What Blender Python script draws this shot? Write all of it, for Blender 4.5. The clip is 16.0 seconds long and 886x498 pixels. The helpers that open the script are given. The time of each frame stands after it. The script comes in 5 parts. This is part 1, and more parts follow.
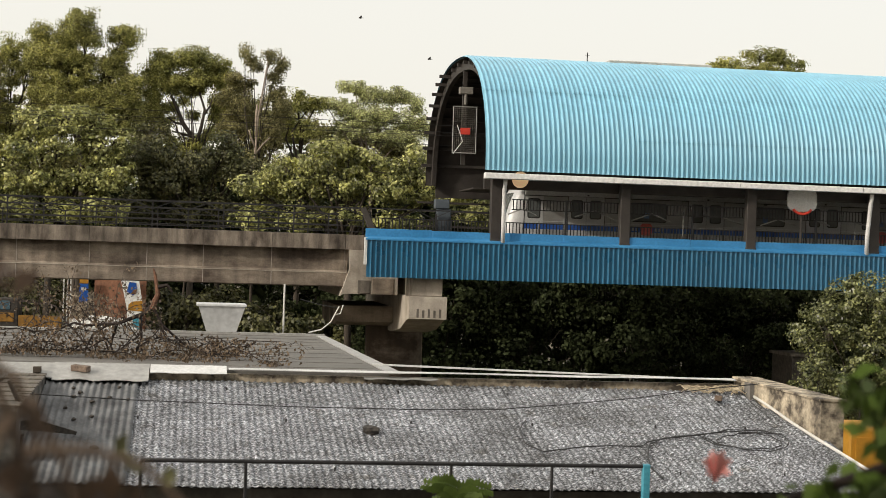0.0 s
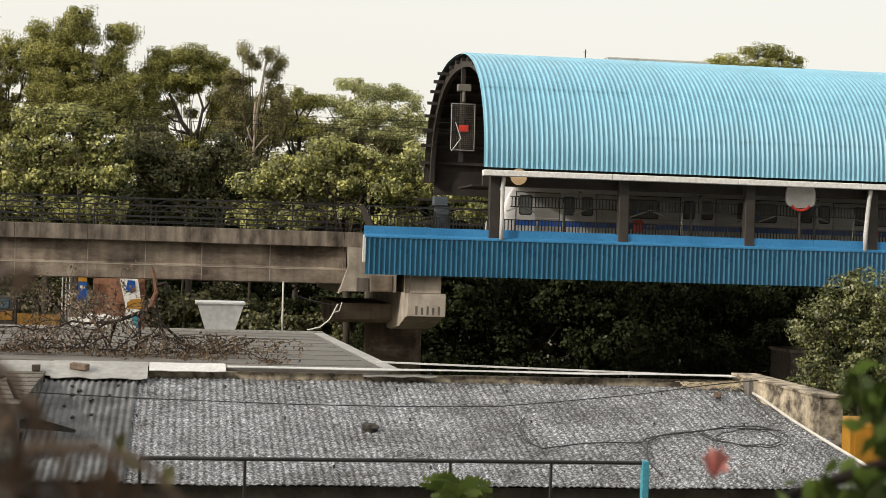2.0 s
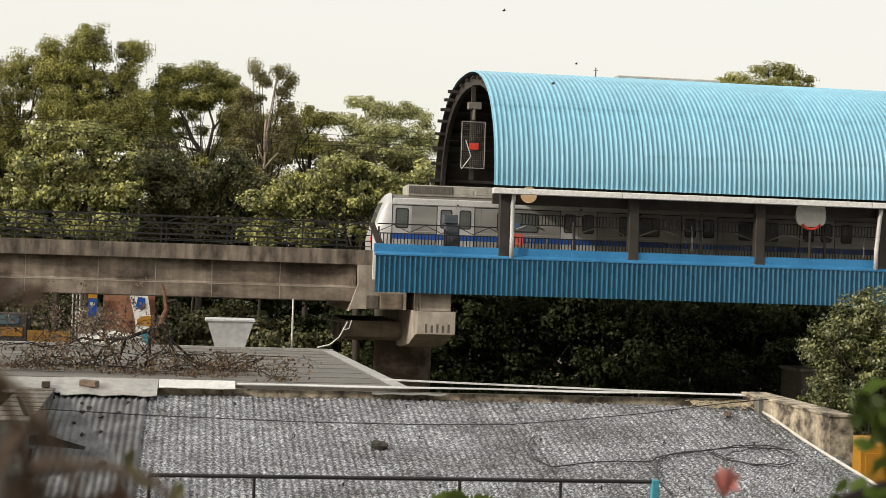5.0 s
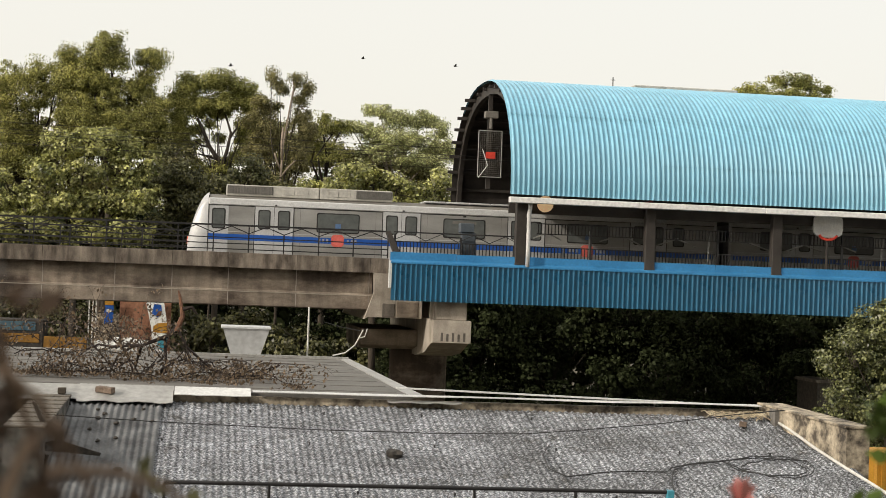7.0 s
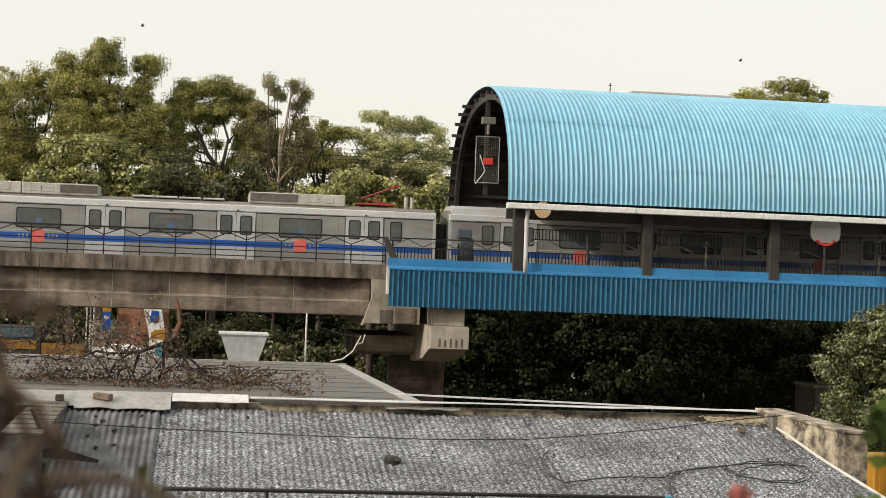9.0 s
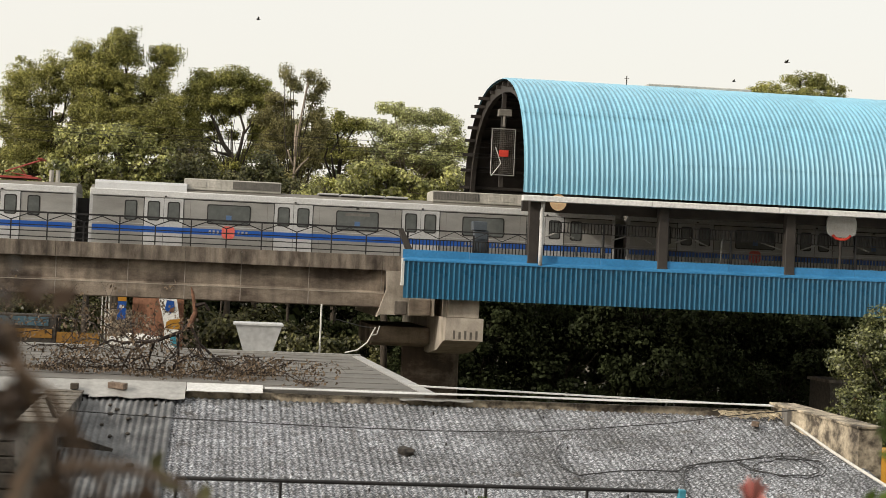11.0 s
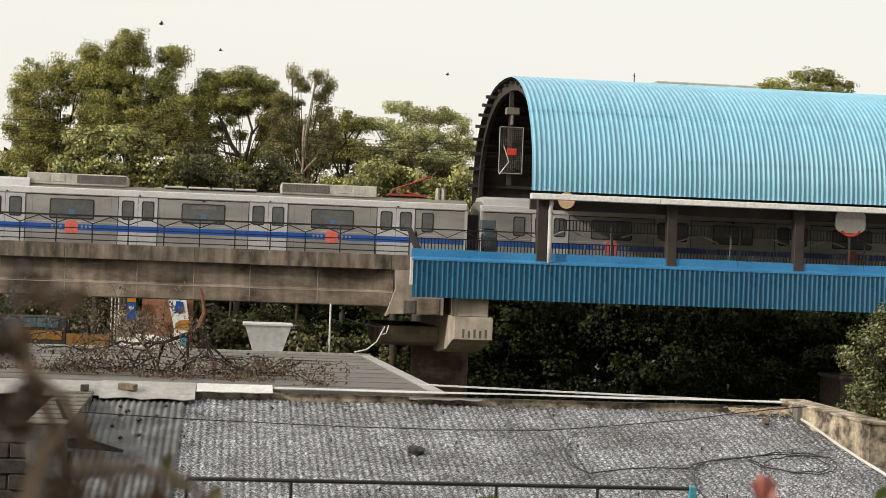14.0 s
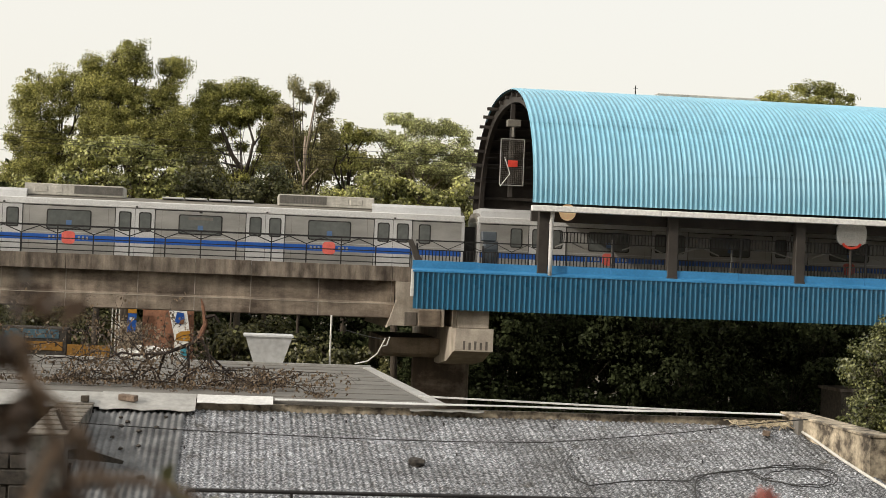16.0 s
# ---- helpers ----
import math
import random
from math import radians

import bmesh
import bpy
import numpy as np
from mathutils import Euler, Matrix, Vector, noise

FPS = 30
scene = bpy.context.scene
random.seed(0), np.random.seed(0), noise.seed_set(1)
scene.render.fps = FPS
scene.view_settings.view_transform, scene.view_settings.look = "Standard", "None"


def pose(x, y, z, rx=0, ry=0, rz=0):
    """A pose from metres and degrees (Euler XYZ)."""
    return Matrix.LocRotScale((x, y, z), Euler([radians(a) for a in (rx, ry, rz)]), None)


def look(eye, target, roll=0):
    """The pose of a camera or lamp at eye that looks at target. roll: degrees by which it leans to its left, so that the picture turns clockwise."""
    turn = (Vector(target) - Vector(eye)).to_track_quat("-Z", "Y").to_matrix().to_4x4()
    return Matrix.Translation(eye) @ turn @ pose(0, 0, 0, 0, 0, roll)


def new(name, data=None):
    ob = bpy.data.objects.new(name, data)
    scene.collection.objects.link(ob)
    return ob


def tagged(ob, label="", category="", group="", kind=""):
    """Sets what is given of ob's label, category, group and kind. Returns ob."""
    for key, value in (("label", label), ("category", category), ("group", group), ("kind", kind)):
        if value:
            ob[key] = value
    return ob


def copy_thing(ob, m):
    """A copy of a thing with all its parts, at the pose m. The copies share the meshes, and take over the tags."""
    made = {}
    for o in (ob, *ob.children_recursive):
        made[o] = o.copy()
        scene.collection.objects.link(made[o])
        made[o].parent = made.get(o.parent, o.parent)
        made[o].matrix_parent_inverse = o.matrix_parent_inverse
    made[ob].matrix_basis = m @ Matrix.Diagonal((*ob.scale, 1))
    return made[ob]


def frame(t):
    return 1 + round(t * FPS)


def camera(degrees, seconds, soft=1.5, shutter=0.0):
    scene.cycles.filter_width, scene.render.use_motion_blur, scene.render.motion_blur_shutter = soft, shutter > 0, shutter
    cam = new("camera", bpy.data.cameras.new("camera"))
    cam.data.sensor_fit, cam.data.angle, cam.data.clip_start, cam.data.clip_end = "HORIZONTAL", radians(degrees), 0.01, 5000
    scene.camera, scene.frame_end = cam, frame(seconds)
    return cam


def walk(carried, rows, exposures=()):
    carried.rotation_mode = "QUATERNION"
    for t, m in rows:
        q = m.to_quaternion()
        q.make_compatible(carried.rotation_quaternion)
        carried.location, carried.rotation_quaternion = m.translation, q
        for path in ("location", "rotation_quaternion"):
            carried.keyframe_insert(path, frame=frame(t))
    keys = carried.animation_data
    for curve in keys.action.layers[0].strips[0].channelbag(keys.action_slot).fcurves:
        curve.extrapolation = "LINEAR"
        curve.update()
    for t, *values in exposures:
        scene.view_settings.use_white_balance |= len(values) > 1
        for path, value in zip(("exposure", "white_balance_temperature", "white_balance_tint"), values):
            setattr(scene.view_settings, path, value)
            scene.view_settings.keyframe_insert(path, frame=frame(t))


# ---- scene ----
# ---- camera: a hand-held long lens at one spot; seconds, turn to the right, tilt, lean ----
EYE = Vector((0.0, -65.5, 8.9))
TURNS = [
    (0, 8.796, 0.260, 1.836),
    (0.5, 8.810, 0.214, 1.716),
    (1, 8.896, 0.177, 1.634),
    (1.5, 8.900, 0.140, 1.600),
    (2, 8.848, 0.164, 1.693),
    (2.5, 8.848, 0.194, 1.815),
    (3, 8.838, 0.242, 1.918),
    (3.5, 8.856, 0.302, 1.902),
    (4, 8.796, 0.461, 1.833),
    (6.5, 7.975, 1.026, 2.172),
    (7, 7.915, 1.054, 2.187),
    (7.5, 7.937, 1.088, 2.008),
    (8, 8.019, 1.095, 2.036),
    (8.5, 8.022, 1.121, 2.018),
    (9, 7.990, 1.262, 2.071),
    (11.5, 7.395, 0.785, 2.503),
    (12, 7.382, 0.640, 2.318),
    (12.5, 7.401, 0.773, 2.215),
    (13, 7.362, 0.883, 2.274),
    (13.5, 7.243, 0.923, 2.375),
    (14, 7.181, 0.909, 2.080),
    (14.5, 7.196, 1.003, 1.891),
    (15, 7.231, 1.094, 1.933),
    (15.5, 7.188, 1.248, 2.176),
    (16, 7.134, 1.314, 2.214),
]


def aim(turn, tilt, lean):
    a, b = radians(turn), radians(tilt)
    ahead = Vector((math.sin(a) * math.cos(b), math.cos(a) * math.cos(b), math.sin(b)))
    return look(EYE, EYE + ahead * 50, lean)


cam = camera(30, 16.0, 0.75)
cam.data.dof.use_dof, cam.data.dof.focus_distance, cam.data.dof.aperture_fstop = True, 55.0, 4.0
walk(cam, [(t, aim(a, b, c)) for t, a, b, c in TURNS])

# ---- light: hazy late-day sky, soft warm sun from the side ----
world = bpy.data.worlds.new("hazy_sky")
world.use_nodes = True
scene.world = world
wt = world.node_tree
sky = wt.nodes.new("ShaderNodeTexSky")
sky.sky_type, sky.sun_disc = "NISHITA", False
sky.sun_elevation, sky.sun_rotation = radians(28), radians(245)
sky.dust_density, sky.air_density = 6.0, 1.0
haze = wt.nodes.new("ShaderNodeMix")
haze.data_type = "RGBA"
haze.inputs["Factor"].default_value = 0.6
haze.inputs["B"].default_value = (14.2, 13.6, 12.2, 1)
wt.links.new(sky.outputs[0], haze.inputs["A"])
bg = wt.nodes["Background"]
bg.inputs["Strength"].default_value = 0.1
wt.links.new(haze.outputs["Result"], bg.inputs["Color"])

sun = new("sun", bpy.data.lights.new("sun", "SUN"))
sun.data.energy, sun.data.angle, sun.data.color = 2.8, radians(2.5), (1.0, 0.92, 0.80)
sun.matrix_world = look((-46, -20, 25), (0, 0, 0))


# ---- materials ----
def surf(name, c1, c2, scale=1.0, rough=0.7, metal=0.0, bump=0.2, fine=30.0, streak=None, spec=0.4,
         stretch=(1, 1, 1), vary=0.0, island=0.0, spread=(0.35, 0.65), patch=None):
    """Two-tone noise surface with fine grain, optional run-down streaks and per-object variation."""
    m = bpy.data.materials.new(name)
    m.use_nodes = True
    nt = m.node_tree
    N, L = nt.nodes.new, nt.links.new
    bsdf = nt.nodes["Principled BSDF"]
    co = N("ShaderNodeTexCoord")
    mp = N("ShaderNodeMapping")
    mp.inputs["Scale"].default_value = stretch
    L(co.outputs["Object"], mp.inputs[0])
    n1 = N("ShaderNodeTexNoise")
    n1.inputs["Scale"].default_value, n1.inputs["Detail"].default_value = scale, 8
    n1.inputs["Roughness"].default_value = 0.65
    L(mp.outputs[0], n1.inputs["Vector"])
    ramp = N("ShaderNodeValToRGB")
    ramp.color_ramp.elements[0].position, ramp.color_ramp.elements[1].position = spread
    ramp.color_ramp.elements[0].color, ramp.color_ramp.elements[1].color = (*c1, 1), (*c2, 1)
    L(n1.outputs[0], ramp.inputs[0])
    col = ramp.outputs[0]
    n2 = N("ShaderNodeTexNoise")
    n2.inputs["Scale"].default_value, n2.inputs["Detail"].default_value = fine, 6
    L(co.outputs["Object"], n2.inputs["Vector"])

    def times(color, fac_out, lo, hi):
        r = N("ShaderNodeMapRange")
        r.inputs["To Min"].default_value, r.inputs["To Max"].default_value = lo, hi
        r.inputs["From Min"].default_value, r.inputs["From Max"].default_value = 0.25, 0.75
        L(fac_out, r.inputs["Value"])
        mx = N("ShaderNodeMix")
        mx.data_type, mx.blend_type = "RGBA", "MULTIPLY"
        mx.inputs["Factor"].default_value = 1
        L(color, mx.inputs["A"])
        L(r.outputs[0], mx.inputs["B"])
        return mx.outputs["Result"]

    col = times(col, n2.outputs[0], 0.82, 1.15)
    if streak:
        mp2 = N("ShaderNodeMapping")
        mp2.inputs["Scale"].default_value = (3.0, 3.0, 0.22)
        L(co.outputs["Object"], mp2.inputs[0])
        n3 = N("ShaderNodeTexNoise")
        n3.inputs["Scale"].default_value, n3.inputs["Detail"].default_value = 1.0, 7
        L(mp2.outputs[0], n3.inputs["Vector"])
        col = times(col, n3.outputs[0], *streak)
    if patch:
        n4 = N("ShaderNodeTexNoise")
        n4.inputs["Scale"].default_value, n4.inputs["Detail"].default_value = patch[0], 5
        L(co.outputs["Object"], n4.inputs["Vector"])
        col = times(col, n4.outputs[0], patch[1], patch[2])
    if vary:
        oi = N("ShaderNodeObjectInfo")
        col = times(col, oi.outputs["Random"], 1 - vary, 1 + vary)
    if island:
        ge = N("ShaderNodeNewGeometry")
        col = times(col, ge.outputs["Random Per Island"], 1 - island, 1 + island)
    L(col, bsdf.inputs["Base Color"])
    bsdf.inputs["Metallic"].default_value = metal
    bsdf.inputs["Specular IOR Level"].default_value = spec
    rr = N("ShaderNodeMapRange")
    rr.inputs["To Min"].default_value, rr.inputs["To Max"].default_value = max(0.05, rough - 0.12), min(1, rough + 0.12)
    L(n1.outputs[0], rr.inputs["Value"])
    L(rr.outputs[0], bsdf.inputs["Roughness"])
    if bump:
        b = N("ShaderNodeBump")
        b.inputs["Strength"].default_value, b.inputs["Distance"].default_value = bump, 0.02
        L(n2.outputs[0], b.inputs["Height"])
        L(b.outputs[0], bsdf.inputs["Normal"])
    return m


def leafmat(name, c1, c2, scale=0.35, trans=0.35, spec=0.5):
    m = surf(name, c1, c2, scale, 0.45, 0, 0, 3.0, island=0.5, spec=spec)
    nt = m.node_tree
    bsdf = nt.nodes["Principled BSDF"]
    out = nt.nodes["Material Output"]
    tr = nt.nodes.new("ShaderNodeBsdfTranslucent")
    mix = nt.nodes.new("ShaderNodeMixShader")
    mix.inputs[0].default_value = trans
    src = bsdf.inputs["Base Color"].links[0].from_socket
    nt.links.new(src, tr.inputs[0])
    nt.links.new(bsdf.outputs[0], mix.inputs[1])
    nt.links.new(tr.outputs[0], mix.inputs[2])
    nt.links.new(mix.outputs[0], out.inputs[0])
    return m


M = {}
M["concrete"] = surf("concrete", (0.075, 0.055, 0.042), (0.33, 0.275, 0.22), 0.55, 0.85, 0, 0.35, 22, streak=(0.6, 1.25), spread=(0.38, 0.62), stretch=(0.7, 1, 1.5), patch=(0.45, 0.55, 1.35))
M["concrete_dark"] = surf("concrete_dark", (0.08, 0.07, 0.06), (0.2, 0.175, 0.15), 0.8, 0.9, 0, 0.35, 18, streak=(0.4, 1.2))
M["concrete_pale"] = surf("concrete_pale", (0.27, 0.235, 0.195), (0.45, 0.40, 0.34), 0.9, 0.85, 0, 0.3, 25, streak=(0.75, 1.15))
M["parapet"] = surf("stained_parapet", (0.075, 0.058, 0.046), (0.29, 0.245, 0.20), 1.3, 0.9, 0, 0.35, 22, streak=(0.3, 1.4), patch=(0.6, 0.6, 1.3), stretch=(1.6, 1, 0.6))
M["joint"] = surf("joint", (0.22, 0.19, 0.165), (0.42, 0.38, 0.34), 3, 0.9, 0, 0.2)
M["blue_roof"] = surf("blue_roof", (0.19, 0.43, 0.575), (0.24, 0.50, 0.65), 0.25, 0.40, 0, 0.02, 40, streak=(0.86, 1.1), spec=0.45, vary=0.035)
M["blue_panel"] = surf("blue_panel", (0.020, 0.115, 0.215), (0.030, 0.150, 0.27), 0.3, 0.3, 0, 0.03, 40, streak=(0.84, 1.12), spec=0.6, vary=0.05)
M["blue_trim"] = surf("blue_trim", (0.035, 0.19, 0.40), (0.055, 0.25, 0.50), 0.7, 0.4, 0, 0.05, 12)
M["white_metal"] = surf("white_metal", (0.58, 0.58, 0.57), (0.72, 0.72, 0.71), 0.8, 0.45, 0, 0.05, 15, streak=(0.8, 1.08))
M["gutter_white"] = surf("gutter_white", (0.72, 0.72, 0.71), (0.82, 0.82, 0.81), 0.5, 0.4, 0, 0.02, 8)
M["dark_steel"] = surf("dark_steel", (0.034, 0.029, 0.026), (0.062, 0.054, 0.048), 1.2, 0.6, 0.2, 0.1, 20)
M["rail_steel"] = surf("rail_steel", (0.018, 0.018, 0.02), (0.04, 0.038, 0.038), 2, 0.5, 0.3, 0.05, 20)
# the patch tones stand in for uneven reflections along the car side
M["steel"] = surf("train_steel", (0.34, 0.335, 0.32), (0.47, 0.465, 0.45), 0.7, 0.38, 0.5, 0.02, 60, stretch=(0.5, 1, 2), patch=(0.45, 0.82, 1.2))
M["steel_white"] = surf("train_white", (0.46, 0.465, 0.47), (0.58, 0.585, 0.59), 0.5, 0.4, 0.2, 0.02, 30)
M["cant_white"] = surf("cant_white", (0.58, 0.585, 0.585), (0.67, 0.675, 0.675), 0.6, 0.45, 0.1, 0.02, 20)
M["train_roof"] = surf("train_roof", (0.13, 0.122, 0.108), (0.23, 0.215, 0.19), 0.6, 0.7, 0, 0.1, 14, stretch=(0.4, 1, 1))
M["roof_unit"] = surf("roof_unit", (0.38, 0.365, 0.325), (0.53, 0.51, 0.465), 1.2, 0.65, 0, 0.1, 14, streak=(0.75, 1.1))
M["grille"] = surf("grille", (0.12, 0.115, 0.105), (0.19, 0.18, 0.165), 4, 0.7, 0.2, 0.3, 40)
M["glass"] = surf("tinted_glass", (0.09, 0.10, 0.098), (0.13, 0.14, 0.138), 0.5, 0.12, 0, 0, 5, spec=0.8)
M["rubber"] = surf("rubber", (0.012, 0.012, 0.012), (0.03, 0.028, 0.027), 4, 0.8, 0, 0.2)
M["stripe"] = surf("blue_stripe", (0.012, 0.075, 0.33), (0.02, 0.10, 0.40), 0.5, 0.4, 0, 0.02)
M["sticker"] = surf("faded_sticker", (0.07, 0.13, 0.26), (0.09, 0.16, 0.30), 2, 0.4, 0, 0)
M["faded_red"] = surf("faded_red", (0.60, 0.11, 0.09), (0.70, 0.16, 0.13), 3, 0.5, 0, 0)
M["dark_red"] = surf("dull_red_metal", (0.24, 0.035, 0.03), (0.36, 0.06, 0.05), 3, 0.6, 0, 0)
M["red"] = surf("red_paint", (0.62, 0.05, 0.035), (0.75, 0.085, 0.05), 2, 0.5, 0, 0.02)
M["asbestos"] = surf("asbestos_sheet", (0.07, 0.071, 0.074), (0.205, 0.21, 0.215), 1.4, 0.9, 0, 0.3, 16, patch=(0.9, 0.65, 1.2))
M["earth"] = surf("earth", (0.05, 0.045, 0.03), (0.11, 0.095, 0.06), 0.2, 0.95, 0, 0.5, 3)
M["bark"] = surf("bark", (0.030, 0.024, 0.018), (0.075, 0.06, 0.045), 2.5, 0.9, 0, 0.6, 12, stretch=(1, 1, 0.3))
M["leaf_olive"] = leafmat("leaf_olive", (0.20, 0.205, 0.062), (0.46, 0.445, 0.14), 0.35, 0.5, 0.3)
# wide colour range: pale end paints sun flecks, dark end the gaps between
M["leaf_sunlit"] = leafmat("leaf_sunlit", (0.10, 0.118, 0.035), (0.62, 0.61, 0.235), 1.1, 0.4, 0.7)
M["leaf_grey"] = leafmat("leaf_grey", (0.35, 0.36, 0.165), (0.64, 0.65, 0.34), 0.35, 0.5)
M["leaf_gum"] = leafmat("leaf_gum", (0.21, 0.21, 0.068), (0.43, 0.415, 0.135), 0.3, 0.45, 0.3)
M["leaf_brown"] = leafmat("leaf_brown", (0.17, 0.158, 0.068), (0.33, 0.30, 0.13), 0.4, 0.45, 0.3)
# darker leaf copy that carries shade in its base colour
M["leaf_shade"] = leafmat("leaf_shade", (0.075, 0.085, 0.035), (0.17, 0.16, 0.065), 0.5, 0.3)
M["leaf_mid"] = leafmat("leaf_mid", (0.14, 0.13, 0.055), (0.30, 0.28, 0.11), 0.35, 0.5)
# glossy leaf whose two far-apart tones also paint in glints and dark gaps
M["leaf_gloss"] = leafmat("leaf_gloss", (0.055, 0.068, 0.022), (0.27, 0.28, 0.11), 2.5, 0.28, 0.7)
# near-black, glossless leaf: the shade under the station is in its colour
M["leaf_deep_shade"] = leafmat("leaf_deep_shade", (0.032, 0.041, 0.019), (0.060, 0.072, 0.032), 0.35, 0.35, 0.05)


# ---- mesh tools ----
def link(name, bm, mat, parent=None, label="", smooth=False):
    me = bpy.data.meshes.new(name)
    bm.to_mesh(me)
    bm.free()
    mats = mat if isinstance(mat, (list, tuple)) else [mat]
    for m in mats:
        me.materials.append(M[m])
    if smooth:
        for p in me.polygons:
            p.use_smooth = True
    ob = new(name, me)
    if parent is not None:
        ob.parent = parent
    if label:
        ob["label"] = label
    return ob


def part(name, bm, mat, parent, label="", smooth=False):
    return link(name, bm, mat, parent, label, smooth)


def thing(name, label, category, at=(0, 0, 0), group="", kind=""):
    ob = new(name)
    ob.location = at
    return tagged(ob, label, category, group, kind)


def box(bm, x0, x1, y0, y1, z0, z1, bevel=0.0, mi=0):
    r = bmesh.ops.create_cube(bm, size=1)
    vs = r["verts"]
    for v in vs:
        v.co = Vector((x0 + (v.co.x + 0.5) * (x1 - x0), y0 + (v.co.y + 0.5) * (y1 - y0), z0 + (v.co.z + 0.5) * (z1 - z0)))
    fs = {f for v in vs for f in v.link_faces}
    for f in fs:
        f.material_index = mi
    if bevel:
        es = list({e for v in vs for e in v.link_edges})
        bmesh.ops.bevel(bm, geom=es, offset=bevel, segments=1, affect="EDGES")
    return bm


def B(*a, **k):
    return box(bmesh.new(), *a, **k)


def tube(bm, pts, r0, r1=None, n=6, cap=True):
    """A round bar along points."""
    r1 = r0 if r1 is None else r1
    pts = [Vector(p) for p in pts]
    rings = []
    side = None
    for i, p in enumerate(pts):
        d = (pts[min(i + 1, len(pts) - 1)] - pts[max(i - 1, 0)]).normalized()
        if side is None:
            side = d.orthogonal().normalized()
        else:
            side = (side - d * side.dot(d))
            side = side.normalized() if side.length > 1e-4 else d.orthogonal().normalized()
        up = d.cross(side)
        r = r0 + (r1 - r0) * i / max(1, len(pts) - 1)
        rings.append([bm.verts.new(p + (side * math.cos(a) + up * math.sin(a)) * r) for a in (2 * math.pi * j / n for j in range(n))])
    for a, b in zip(rings, rings[1:]):
        for j in range(n):
            bm.faces.new((a[j], a[(j + 1) % n], b[(j + 1) % n], b[j]))
    if cap and n > 2:
        bm.faces.new(rings[0][::-1])
        bm.faces.new(rings[-1])
    return bm


def T(pts, r0, r1=None, n=6):
    return tube(bmesh.new(), pts, r0, r1, n)


def prism(bm, prof, axis, a, b):
    """A closed outline pulled along an axis. prof holds the two other coordinates in order."""
    def co(u, v, w):
        return {"x": (w, u, v), "y": (u, w, v), "z": (u, v, w)}[axis]
    lo = [bm.verts.new(co(u, v, a)) for u, v in prof]
    hi = [bm.verts.new(co(u, v, b)) for u, v in prof]
    n = len(prof)
    for i in range(n):
        bm.faces.new((lo[i], lo[(i + 1) % n], hi[(i + 1) % n], hi[i]))
    bm.faces.new(lo[::-1])
    bm.faces.new(hi)
    bmesh.ops.recalc_face_normals(bm, faces=bm.faces)
    return bm


def grid_mesh(name, verts, faces, mat, parent=None, label="", smooth=False):
    me = bpy.data.meshes.new(name)
    me.from_pydata(verts, [], faces)
    me.materials.append(M[mat])
    if smooth:
        me.polygons.foreach_set("use_smooth", [True] * len(me.polygons))
    ob = new(name, me)
    if parent is not None:
        ob.parent = parent
    if label:
        ob["label"] = label
    return ob


# ---- ground ----
def ground():
    bm = bmesh.new()
    bmesh.ops.create_grid(bm, x_segments=60, y_segments=60, size=900)
    for v in bm.verts:
        v.co.z = 0.25 * noise.noise(v.co * 0.02)
    ob = link("ground", bm, "earth")
    tagged(ob, "bare brown earth with dry litter under the trees", "ground", kind="structure")


ground()


# ---- viaduct ----
JOINTS = [6.95, 6.22, 3.32, 0.64, -1.55, -3.76, -6.53] + [-9.0 - 2.45 * k for k in range(21)]


def viaduct():
    vd = thing("viaduct", "weathered concrete railway viaduct with stained girder and parapet", "viaduct", kind="structure")
    x0, x1 = -60.0, 6.35
    prof = [(0.30, 9.06), (0.40, 8.22), (0.30, 8.12), (0.30, 7.60), (0.34, 7.56), (11.1, 7.56), (11.14, 7.6), (11.14, 8.12), (11.04, 8.22), (11.14, 9.06)]
    part("girder", prism(bmesh.new(), prof, "x", x0, x1), "concrete", vd, "brown-stained concrete girder side")
    part("deck", B(x0, 150, 0.3, 11.2, 9.062, 9.14), "concrete_dark", vd)
    rng = random.Random(4)
    for b, a in zip(JOINTS, JOINTS[1:]):
        part("parapet_panel", B(a + 0.005, b - 0.005, 0.0, 0.22, 9.05 + rng.uniform(-0.006, 0.006), 9.65 + rng.uniform(-0.006, 0.006), bevel=0.012), "parapet", vd)
    part("far_parapet", B(x0, 6.9, 11.3, 11.5, 9.05, 9.65, bevel=0.012), "concrete", vd)
    for gx in JOINTS[1:]:
        bm = prism(bmesh.new(), [(0.29, 9.045), (0.33, 9.045), (0.42, 8.23), (0.385, 8.23)], "x", gx - 0.016, gx + 0.016)
        part("girder_joint", bm, "joint", vd, "pale mortar joint")
        part("girder_joint", B(gx - 0.013, gx + 0.015, 0.291, 0.32, 7.6, 8.11), "joint", vd)
    part("girder_ledge", B(x0, 6.3, 0.285, 0.38, 8.115, 8.145), "concrete_pale", vd, "pale ledge line along the girder")
    # flared end block beside the pier
    bm = prism(bmesh.new(), [(6.36, 9.05), (8.35, 9.05), (8.35, 7.3), (6.2, 7.3), (6.05, 7.2), (6.42, 8.3)], "y", -0.02, 11.2)
    part("end_block", bm, "concrete_pale", vd, "tan flared concrete end block")
    part("end_recess", B(6.75, 7.25, -0.05, 0.1, 7.32, 7.85, bevel=0.02), "concrete_dark", vd)
    part("end_recess", B(7.32, 8.2, -0.05, 0.1, 7.32, 7.95, bevel=0.02), "concrete", vd)
    return vd


viaduct()


